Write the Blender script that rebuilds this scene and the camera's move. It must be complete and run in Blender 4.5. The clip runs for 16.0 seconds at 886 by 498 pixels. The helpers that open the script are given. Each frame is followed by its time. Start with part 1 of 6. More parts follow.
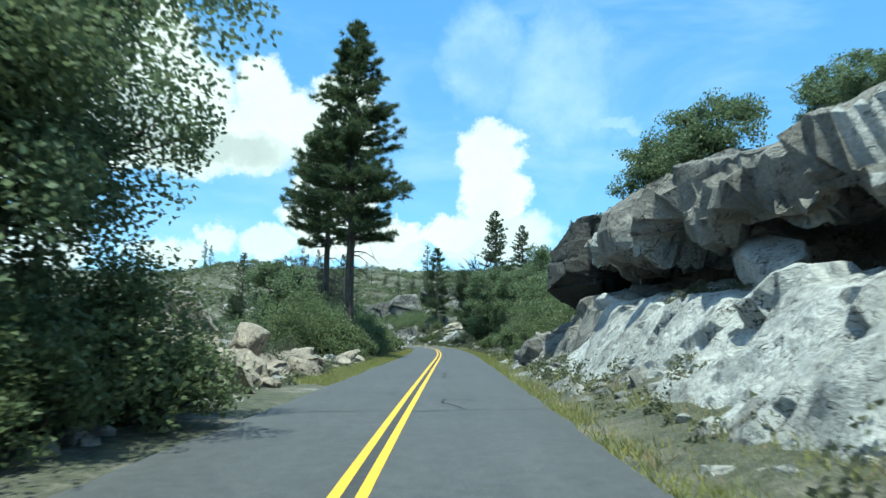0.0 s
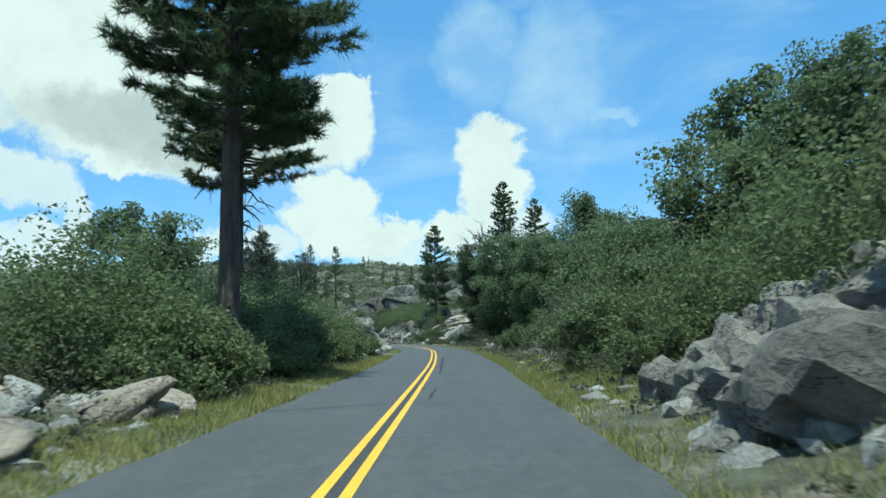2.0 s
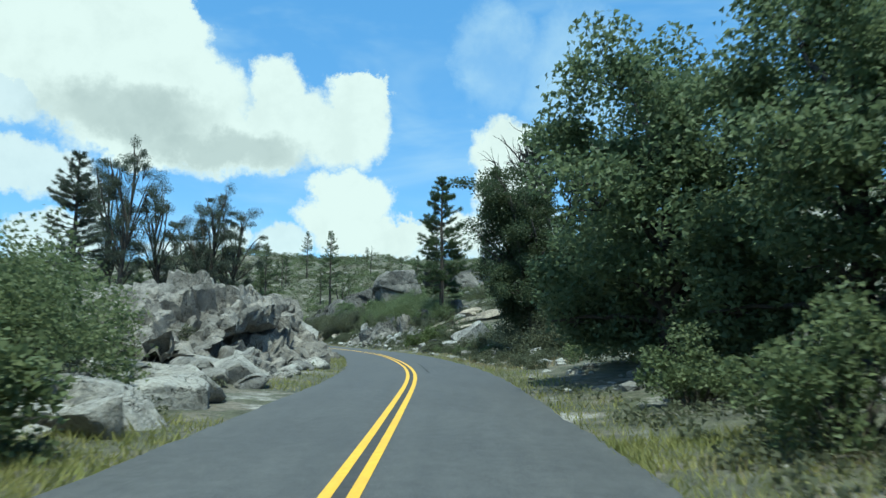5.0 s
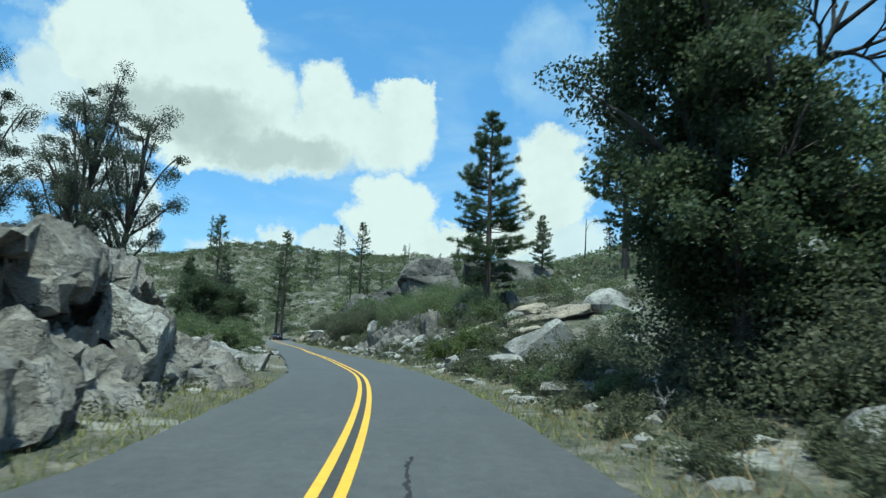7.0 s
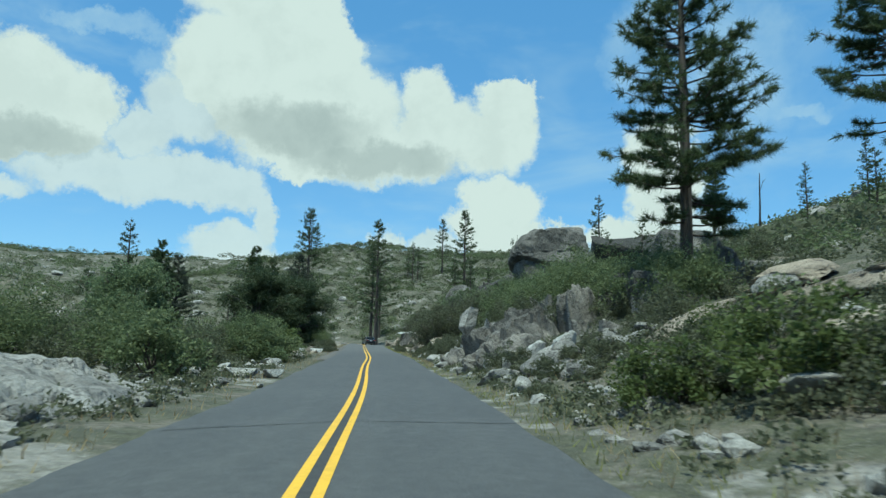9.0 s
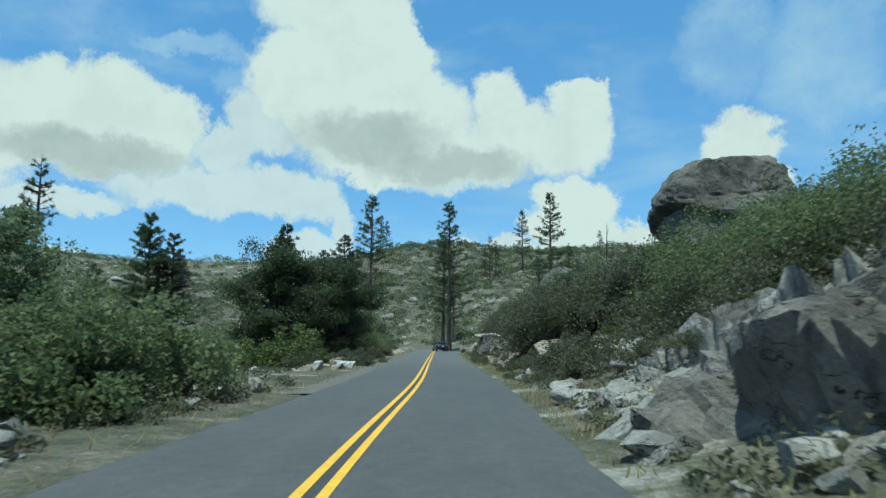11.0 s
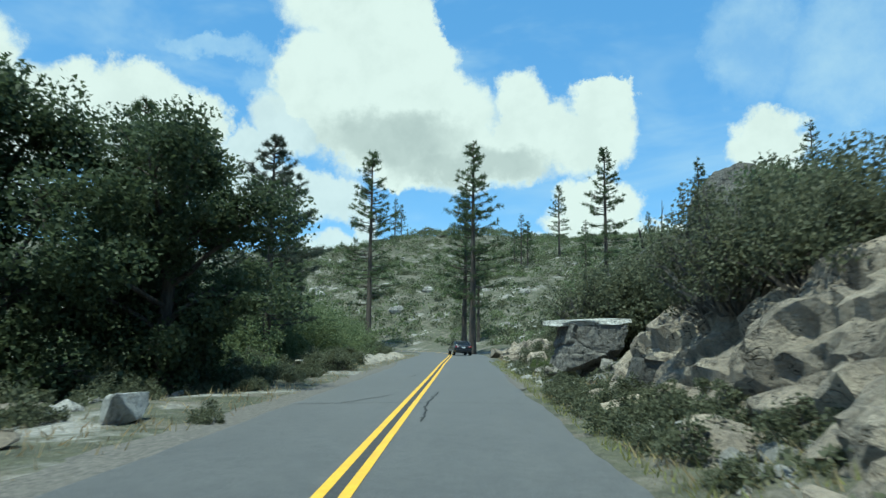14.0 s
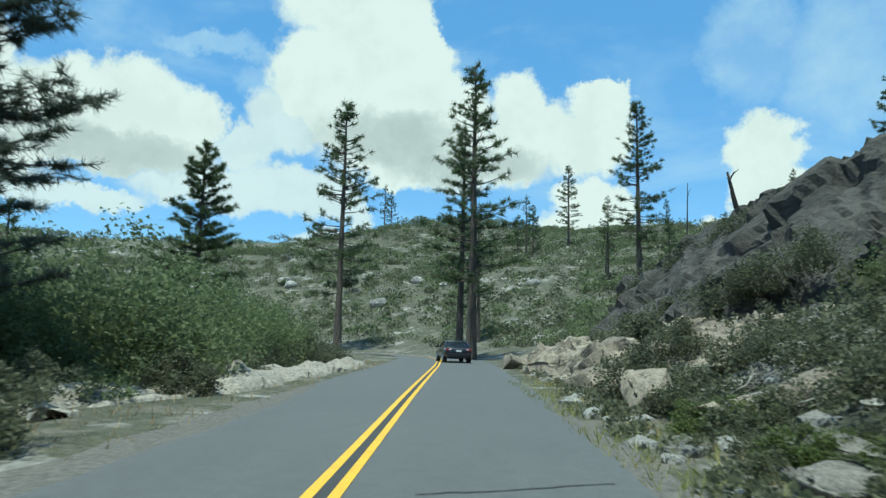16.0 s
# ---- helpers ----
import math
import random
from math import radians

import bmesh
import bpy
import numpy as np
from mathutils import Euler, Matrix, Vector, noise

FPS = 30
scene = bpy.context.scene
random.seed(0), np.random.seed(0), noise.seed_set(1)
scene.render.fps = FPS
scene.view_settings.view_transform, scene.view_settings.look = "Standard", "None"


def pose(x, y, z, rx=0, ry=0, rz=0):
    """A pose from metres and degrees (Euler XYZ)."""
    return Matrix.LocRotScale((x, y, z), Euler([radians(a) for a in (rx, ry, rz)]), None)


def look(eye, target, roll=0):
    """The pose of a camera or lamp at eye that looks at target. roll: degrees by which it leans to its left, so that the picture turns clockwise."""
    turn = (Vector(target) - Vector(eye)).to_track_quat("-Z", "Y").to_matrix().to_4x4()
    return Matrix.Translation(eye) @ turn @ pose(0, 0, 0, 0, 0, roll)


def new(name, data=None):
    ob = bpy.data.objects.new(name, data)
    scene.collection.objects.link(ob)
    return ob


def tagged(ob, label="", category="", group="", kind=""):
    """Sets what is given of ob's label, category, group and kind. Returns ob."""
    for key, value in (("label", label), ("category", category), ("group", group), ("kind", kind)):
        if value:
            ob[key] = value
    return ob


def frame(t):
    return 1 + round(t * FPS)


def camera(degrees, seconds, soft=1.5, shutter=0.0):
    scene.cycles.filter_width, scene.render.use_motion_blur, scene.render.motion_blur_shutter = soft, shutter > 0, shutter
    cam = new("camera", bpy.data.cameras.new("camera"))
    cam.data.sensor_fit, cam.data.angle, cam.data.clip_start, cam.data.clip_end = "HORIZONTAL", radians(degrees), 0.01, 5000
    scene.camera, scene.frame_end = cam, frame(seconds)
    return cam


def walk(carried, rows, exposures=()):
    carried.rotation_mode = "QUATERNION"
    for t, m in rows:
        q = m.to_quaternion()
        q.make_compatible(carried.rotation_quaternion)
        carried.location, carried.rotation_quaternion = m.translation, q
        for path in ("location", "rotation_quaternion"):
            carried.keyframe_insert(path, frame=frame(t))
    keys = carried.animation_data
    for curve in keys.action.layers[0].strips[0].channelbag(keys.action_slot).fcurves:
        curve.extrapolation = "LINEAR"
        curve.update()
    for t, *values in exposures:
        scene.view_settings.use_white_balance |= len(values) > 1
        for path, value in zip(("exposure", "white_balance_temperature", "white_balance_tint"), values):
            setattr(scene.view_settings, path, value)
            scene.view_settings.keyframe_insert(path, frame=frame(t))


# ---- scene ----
cam = camera(64.6, 16.0, 1.4, 0.18)
PATH = [
    (0, (0.075, 0.024, 1.309), (0.068, 2.008, 1.56), 0.5),
    (0.5, (0.181, 5.888, 1.305), (0.175, 7.872, 1.553), 0.35),
    (1, (0.278, 11.75, 1.296), (0.271, 13.736, 1.538), 0),
    (1.5, (0.36, 17.62, 1.281), (0.349, 19.606, 1.52), -0.6),
    (2, (0.455, 23.5, 1.281), (0.443, 25.485, 1.522), -1.4),
    (2.5, (0.544, 29.387, 1.282), (0.532, 31.372, 1.527), -1.5),
    (3, (0.62, 35.283, 1.278), (0.609, 37.268, 1.522), -1.1),
    (3.5, (0.663, 41.189, 1.271), (0.652, 43.175, 1.509), -0.75),
    (4, (0.637, 47.107, 1.266), (0.622, 49.093, 1.505), -0.75),
    (6.5, (-0.103, 76.71, 1.299), (-0.233, 78.689, 1.556), 2.4),
    (7, (-0.441, 82.624, 1.3), (-0.611, 84.599, 1.56), 2.35),
    (7.5, (-0.981, 88.515, 1.298), (-1.205, 90.485, 1.559), 1.9),
    (8, (-1.77, 94.371, 1.303), (-2.066, 96.332, 1.563), 1.45),
    (8.5, (-2.845, 100.185, 1.308), (-3.227, 102.131, 1.568), 1.25),
    (9, (-4.177, 105.961, 1.3), (-4.646, 107.888, 1.556), 1.2),
    (9.5, (-5.721, 111.684, 1.298), (-6.263, 113.592, 1.552), 0.95),
    (10, (-7.456, 117.354, 1.301), (-8.055, 119.245, 1.558), 0.65),
    (12.5, (-16.989, 145.434, 1.302), (-17.709, 147.28, 1.572), 0.45),
    (13, (-18.99, 151.026, 1.303), (-19.716, 152.87, 1.571), 0.5),
    (13.5, (-21.039, 156.605, 1.3), (-21.771, 158.447, 1.565), 0.75),
    (14, (-23.1, 162.192, 1.302), (-23.834, 164.034, 1.566), 0.65),
    (14.5, (-25.165, 167.799, 1.306), (-25.9, 169.64, 1.572), 0.45),
    (15, (-27.225, 173.416, 1.312), (-27.958, 175.257, 1.579), 0.6),
    (15.5, (-29.28, 179.033, 1.312), (-30.009, 180.876, 1.579), 0.95),
    (16, (-31.331, 184.651, 1.312), (-32.053, 186.497, 1.577), 1.3),
]
walk(cam, [(t, look(e, a, r)) for t, e, a, r in PATH],
     [(0, 0.76, 5900, -14), (1, 0.36, 5850, -14), (3, 0.50, 5850, -14), (4, 0.46, 5850, -14), (6.5, 0.42, 5850, -14), (8.5, 0.18, 5950, -15), (12.5, 0.16, 5850, -15), (14.5, 0.42, 5950, -15), (15.5, 0.32, 5950, -15), (16, 0.36, 5950, -15)])


# ---- light ----
SUN_ELEVATION, SUN_AZIMUTH = radians(73), radians(180)   # azimuth clockwise from the +y axis
sun = new("sun", bpy.data.lights.new("sun", "SUN"))
sun.data.energy, sun.data.angle, sun.data.color = 4.3, radians(0.6), (1.0, 0.95, 0.87)
sun.matrix_world = look((0, 0, 60), Vector((0, 0, 60)) - Vector((math.sin(SUN_AZIMUTH) * math.cos(SUN_ELEVATION), math.cos(SUN_AZIMUTH) * math.cos(SUN_ELEVATION), math.sin(SUN_ELEVATION))))

world = bpy.data.worlds.new("world")
scene.world = world
world.use_nodes = True


class Nodes:
    """A short way to write node trees."""

    def __init__(self, tree):
        self.tree = tree
        tree.nodes.clear()

    def add(self, kind, *inputs, **settings):
        node = self.tree.nodes.new(kind)
        for key, value in settings.items():
            if key == "operation":
                node.operation = value
            elif key == "blend":
                node.data_type, node.blend_type = "RGBA", value
            elif key == "sky_type":
                node.sky_type = value
            elif key == "feature":
                node.feature = value
            elif key == "interp":
                node.interpolation_type = value
        for i, value in enumerate(inputs):
            if value is not None:
                self.feed(node.inputs[i], value)
        return node

    def feed(self, socket, value):
        if isinstance(value, bpy.types.NodeSocket):
            self.tree.links.new(value, socket)
        elif isinstance(value, bpy.types.Node):
            self.tree.links.new(value.outputs[0], socket)
        else:
            socket.default_value = value

    def math(self, op, a, b=None, c=None):
        return self.add("ShaderNodeMath", a, b, c, operation=op).outputs[0]

    def noise(self, vector, scale, detail=4.0, rough=0.55, distortion=0.0):
        n = self.add("ShaderNodeTexNoise")
        if vector is not None:
            self.feed(n.inputs["Vector"], vector)
        for key, value in (("Scale", scale), ("Detail", detail), ("Roughness", rough), ("Distortion", distortion)):
            n.inputs[key].default_value = value
        return n.outputs["Fac"]

    def voronoi(self, vector, scale, feature="F1", randomness=1.0):
        n = self.add("ShaderNodeTexVoronoi", feature=feature)
        self.feed(n.inputs["Vector"], vector)
        n.inputs["Scale"].default_value, n.inputs["Randomness"].default_value = scale, randomness
        return n.outputs["Distance"]

    def ramp(self, value, lo, hi, out_lo=0.0, out_hi=1.0):
        n = self.add("ShaderNodeMapRange", interp="SMOOTHSTEP")
        for i, v in enumerate((value, lo, hi, out_lo, out_hi)):
            self.feed(n.inputs[i], v)
        return n.outputs[0]

    def mix(self, fac, a, b, blend="MIX"):
        n = self.add("ShaderNodeMix", blend=blend)
        self.feed(n.inputs[0], fac)
        for i, v in ((6, a), (7, b)):
            self.feed(n.inputs[i], v if isinstance(v, (bpy.types.NodeSocket, bpy.types.Node)) else (*v, 1.0))
        return n.outputs[2]


# Sky: blue with cumulus; each puff is (azimuth to the left, elevation, half width, half height) in degrees
n = Nodes(world.node_tree)
sky = n.add("ShaderNodeTexSky", sky_type="NISHITA")
sky.sun_disc = False
sky.sun_elevation, sky.sun_rotation = SUN_ELEVATION, SUN_AZIMUTH
sky.altitude, sky.air_density, sky.dust_density, sky.ozone_density = 1500, 1.0, 0.6, 1.5
coord = n.add("ShaderNodeTexCoord").outputs["Generated"]
sep = n.add("ShaderNodeSeparateXYZ", coord)
azimuth = n.math("MULTIPLY", n.math("ARCTAN2", n.math("MULTIPLY", sep.outputs[0], -1.0), sep.outputs[1]), 57.2958)
elevation = n.math("MULTIPLY", n.math("ARCSINE", sep.outputs[2]), 57.2958)
MAIN_CLOUD = [(31.0, 28.8, 6.4, 4.8), (27.2, 25.6, 5.1, 4.2), (31.2, 20.9, 4.9, 4.3), (24.7, 22.2, 3.9, 3.6), (26.9, 17.6, 6.1, 4.6), (21.7, 18.2, 4.3, 3.6),
              (15.4, 19.0, 2.3, 2.6), (13.6, 17.2, 4.0, 2.7), (8.3, 18.6, 2.7, 2.8), (9.6, 16.6, 4.1, 3.0), (18.8, 15.1, 7.1, 2.8), (24.5, 14.7, 5.2, 2.4), (33.5, 33.5, 6.5, 5.0)]
WEST_CLOUD = [(49.9, 16.6, 3.9, 3.4), (46.2, 17.2, 3.8, 3.3), (42.6, 15.7, 3.3, 3.0), (54.2, 15.0, 4.6, 4.2), (47.6, 14.0, 8.1, 2.0), (58.5, 17.6, 4.6, 5.1), (65.0, 14.0, 6.0, 5.0)]
THIN_CLOUD = [(37.5, 14.7, 2.4, 1.7), (39.3, 11.6, 6.2, 1.9), (33.9, 12.0, 4.9, 1.8), (30.5, 11.5, 2.8, 1.9), (28.3, 9.4, 1.2, 2.2), (31.0, 7.0, 3.4, 1.5), (50.0, 10.1, 5.8, 1.1), (34.6, 17.4, 3.4, 2.6)]
SMALL_CLOUDS = [(9.9, 11.2, 2.4, 2.4), (8.0, 10.2, 2.9, 2.2), (10.6, 9.2, 2.8, 1.8), (-3.9, 14.9, 2.8, 2.4), (-4.2, 11.6, 2.9, 2.3), (-1.2, 8.7, 3.4, 1.5), (7.6, 7.6, 4.9, 1.6), (4.0, 8.2, 2.8, 1.3)]
LOW_CLOUDS = [(21.6, 6.4, 2.7, 1.4), (18.2, 7.7, 1.2, 1.3), (14.5, 7.2, 2.4, 1.3), (5.0, 7.0, 3.7, 1.8), (-4.4, 8.0, 4.6, 2.2), (52.0, 5.9, 5.0, 0.9), (30.6, 6.0, 3.9, 1.6)]
UNDERSIDES = [(26.4, 16.4, 6.0, 2.1), (19.4, 14.4, 6.8, 1.5), (47.4, 13.6, 6.6, 1.5)]
HAZE = [(-9.8, 20.5, 4.6, 5.4), (-2.9, 22.0, 3.2, 4.0), (40.0, 22.3, 4.2, 0.9), (35.6, 20.0, 3.0, 1.4), (-13.9, 17.0, 2.3, 0.6), (-9.8, 16.2, 1.4, 0.5)]


def moved(x, y, z):
    return n.add("ShaderNodeVectorMath", coord, (x, y, z), operation="ADD").outputs[0]


def swirl(offset, scale, reach):
    """A noise of plus or minus about half of reach, in degrees."""
    return n.math("MULTIPLY_ADD", n.noise(moved(*offset), scale, 7, 0.66), reach * 2.0, -reach)


az = n.math("ADD", azimuth, swirl((0.0, 0.0, 0.0), 17.0, 2.7))
el = n.math("ADD", elevation, swirl((3.1, 7.7, 1.3), 17.0, 2.5))


def puffs(rows, soft, join=0.25):
    """The joined distance field of puffs: under 1 inside."""
    total = None
    for a0, e0, ra, re in rows:
        u = n.math("MULTIPLY_ADD", az, 1 / ra, -a0 / ra)
        v = n.math("MULTIPLY_ADD", el, 1 / re, -e0 / re)
        q = n.math("MULTIPLY_ADD", u, u, n.math("MULTIPLY", v, v))
        total = q if total is None else n.add("ShaderNodeMath", total, q, join, operation="SMOOTH_MIN").outputs[0]
    return n.ramp(total, 1.0 + soft, 1.0 - soft), total


frayed = n.ramp(n.noise(moved(1.7, 0.4, 5.0), 5.0, 3), 0.40, 0.62, 0.16, 0.42)
main, main_field = puffs(MAIN_CLOUD, 0.0)
main = n.ramp(main_field, n.math("ADD", frayed, 1.0), n.math("SUBTRACT", 1.0, frayed))
west_mask, _ = puffs(WEST_CLOUD, 0.3)
thin_mask, _ = puffs(THIN_CLOUD, 0.42)
small_mask, _ = puffs(SMALL_CLOUDS, 0.34)
low_mask, _ = puffs(LOW_CLOUDS, 0.5)
under, _ = puffs(UNDERSIDES, 0.75)
haze_mask, _ = puffs(HAZE, 0.8)
broad = n.noise(coord, 3.2, 6, 0.6)
elsewhere = n.math("MULTIPLY", n.ramp(broad, 0.52, 0.62), n.ramp(n.math("ABSOLUTE", n.math("SUBTRACT", azimuth, 22.0)), 62.0, 75.0))
cover = n.math("MAXIMUM", main, n.math("MAXIMUM", west_mask, n.math("MULTIPLY", elsewhere, n.ramp(elevation, 0.0, 10.0))))
cover = n.math("MAXIMUM", n.math("MAXIMUM", cover, small_mask), n.math("MAXIMUM", n.math("MULTIPLY", thin_mask, 0.84), n.math("MULTIPLY", low_mask, 0.85)))
wisp = n.math("MULTIPLY", n.ramp(n.noise(n.add("ShaderNodeVectorMath", coord, (1.0, 1.0, 3.0), operation="MULTIPLY").outputs[0], 2.4, 5, 0.6, 0.6), 0.46, 0.75), 0.42)
wisp = n.math("MAXIMUM", wisp, n.math("MULTIPLY", haze_mask, n.ramp(n.noise(moved(0.3, 2.0, 4.0), 9.0, 6, 0.6), 0.25, 0.7, 0.2, 0.62)))
billow = n.ramp(n.noise(moved(4.0, 1.0, 2.0), 15.0, 7, 0.62), 0.42, 0.66, 0.0, 0.16)
shade = n.math("MINIMUM", n.math("ADD", n.math("MULTIPLY", under, 0.68), billow), 1.0)
white = n.mix(shade, (0.97, 0.98, 0.97), (0.53, 0.57, 0.58))
deep = n.mix(0.36, sky.outputs[0], (1.05, 3.65, 8.3))
blue = n.add("ShaderNodeBackground", deep, 0.118)
cloud = n.add("ShaderNodeBackground", white, 0.69)
haze = n.add("ShaderNodeMixShader", n.math("MULTIPLY", wisp, n.ramp(elevation, -5.0, 8.0)), blue, n.add("ShaderNodeBackground", (0.70, 0.84, 0.98, 1), 0.72))
out = n.add("ShaderNodeMixShader", cover, haze, cloud)
n.feed(n.add("ShaderNodeOutputWorld").inputs[0], out)

# ---- materials ----


def material(name, build, rough=0.8):
    m = bpy.data.materials.new(name)
    m.use_nodes = True
    k = Nodes(m.node_tree)
    k.bsdf = k.add("ShaderNodeBsdfPrincipled")
    k.bsdf.inputs["Roughness"].default_value = rough
    k.out = k.add("ShaderNodeOutputMaterial", k.bsdf)
    k.pos = k.add("ShaderNodeTexCoord").outputs["Object"]
    build(k)
    return m


def bump(k, height, strength, distance):
    b = k.add("ShaderNodeBump")
    b.inputs["Strength"].default_value, b.inputs["Distance"].default_value = strength, distance
    k.feed(b.inputs["Height"], height)
    k.feed(k.bsdf.inputs["Normal"], b)


def stretched(k, x, y, z):
    return k.add("ShaderNodeVectorMath", k.pos, (x, y, z), operation="MULTIPLY").outputs[0]


def granite(light, dark, stain, sparkle=0.4):
    def build(k):
        g = k.add("ShaderNodeNewGeometry").outputs["Position"]
        big = k.noise(g, 0.55, 6, 0.62, 0.4)
        grain = k.noise(g, 14.0, 5, 0.75)
        speck = k.noise(g, 60.0, 3, 0.7)
        c = k.mix(k.ramp(big, 0.38, 0.62), dark, light)
        streak = k.noise(k.add("ShaderNodeVectorMath", g, (1.6, 1.6, 0.35), operation="MULTIPLY").outputs[0], 1.4, 6, 0.65, 0.3)
        c = k.mix(k.math("MULTIPLY", k.ramp(streak, 0.55, 0.68), 0.75), c, stain)
        c = k.mix(k.ramp(grain, 0.3, 0.75), k.mix(0.5, c, (0.10, 0.10, 0.09)), c)
        c = k.mix(k.math("MULTIPLY", k.ramp(speck, 0.55, 0.72), sparkle), c, (0.55, 0.53, 0.50))
        v = k.voronoi(k.add("ShaderNodeVectorMath", g, k.add("ShaderNodeVectorMath", k.add("ShaderNodeTexNoise", g).outputs["Color"], (0.8, 0.8, 0.8), operation="MULTIPLY"), operation="ADD").outputs[0], 0.8, "DISTANCE_TO_EDGE")
        crack = k.math("MAXIMUM", k.ramp(v, 0.0, 0.014), k.ramp(k.noise(g, 0.7, 3), 0.50, 0.62))
        c = k.mix(crack, (0.05, 0.048, 0.045), c)
        bent = k.add("ShaderNodeVectorMath", k.add("ShaderNodeVectorMath", g, (1.0, 1.0, 1.7), operation="MULTIPLY"), k.add("ShaderNodeVectorMath", k.add("ShaderNodeTexNoise", g).outputs["Color"], (1.5, 1.5, 1.5), operation="MULTIPLY"), operation="ADD").outputs[0]
        hair = k.math("MAXIMUM", k.ramp(k.voronoi(bent, 2.3, "DISTANCE_TO_EDGE"), 0.0, 0.025), k.ramp(k.noise(g, 0.9, 3), 0.42, 0.58))
        c = k.mix(hair, k.mix(0.4, c, (0.04, 0.038, 0.035)), c)
        lichen = k.math("MULTIPLY", k.ramp(k.noise(g, 2.6, 7, 0.75, 0.5), 0.56, 0.66), k.ramp(k.noise(g, 0.35, 4), 0.45, 0.6))
        c = k.mix(k.math("MULTIPLY", lichen, 0.55), c, stain)
        k.feed(k.bsdf.inputs["Base Color"], c)
        h = k.math("ADD", k.math("MULTIPLY", k.noise(g, 3.0, 8, 0.68), 1.0), k.math("ADD", k.math("MULTIPLY", crack, 0.25), k.math("MULTIPLY", hair, 0.15)))
        bump(k, h, 0.9, 0.25)
        k.bsdf.inputs["Specular IOR Level"].default_value = 0.2
    return build


GRANITE = material("granite", granite((0.54, 0.52, 0.48), (0.26, 0.25, 0.235), (0.10, 0.095, 0.088)), 0.85)
TAN_GRANITE = material("tan_granite", granite((0.54, 0.455, 0.355), (0.31, 0.26, 0.205), (0.12, 0.10, 0.08), 0.25), 0.85)
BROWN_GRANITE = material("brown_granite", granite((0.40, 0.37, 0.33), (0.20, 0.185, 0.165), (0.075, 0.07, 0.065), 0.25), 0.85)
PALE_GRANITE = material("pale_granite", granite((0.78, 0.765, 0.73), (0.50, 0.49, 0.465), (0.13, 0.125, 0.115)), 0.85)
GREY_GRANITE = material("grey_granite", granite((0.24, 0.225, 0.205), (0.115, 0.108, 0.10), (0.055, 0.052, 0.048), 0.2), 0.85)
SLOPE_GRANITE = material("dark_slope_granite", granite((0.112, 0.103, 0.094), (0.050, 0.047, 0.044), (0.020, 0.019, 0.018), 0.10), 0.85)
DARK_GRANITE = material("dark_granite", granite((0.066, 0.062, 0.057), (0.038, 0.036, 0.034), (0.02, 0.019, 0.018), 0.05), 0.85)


def ground_look(k):
    g = k.pos
    a = k.noise(g, 0.06, 6, 0.6)
    b = k.noise(g, 0.7, 6, 0.65)
    d = k.noise(g, 6.0, 5, 0.7)
    soil = k.mix(k.ramp(d, 0.3, 0.7), (0.075, 0.066, 0.052), (0.22, 0.195, 0.155))
    scrub = k.mix(k.ramp(k.noise(g, 2.2, 6, 0.7), 0.35, 0.65), (0.032, 0.037, 0.020), (0.092, 0.095, 0.055))
    rock = k.mix(k.ramp(d, 0.35, 0.7), (0.22, 0.21, 0.195), (0.44, 0.42, 0.385))
    c = k.mix(k.ramp(b, 0.36, 0.52), soil, scrub)
    c = k.mix(k.math("MULTIPLY", k.ramp(k.noise(g, 0.22, 7, 0.68), 0.55, 0.63), 0.85), c, rock)
    c = k.mix(k.ramp(a, 0.35, 0.7, 0.0, 0.3), c, (0.125, 0.115, 0.088))
    c = k.mix(k.ramp(k.noise(g, 16.0, 5, 0.8), 0.52, 0.66, 0.0, 0.55), c, (0.27, 0.25, 0.215))
    c = k.mix(k.ramp(k.noise(g, 9.0, 5, 0.75), 0.56, 0.68, 0.0, 0.6), c, (0.035, 0.03, 0.024))
    k.feed(k.bsdf.inputs["Base Color"], c)
    bump(k, k.math("ADD", d, k.math("MULTIPLY", b, 2.0)), 0.8, 0.15)


GROUND = material("dry_ground", ground_look, 0.95)


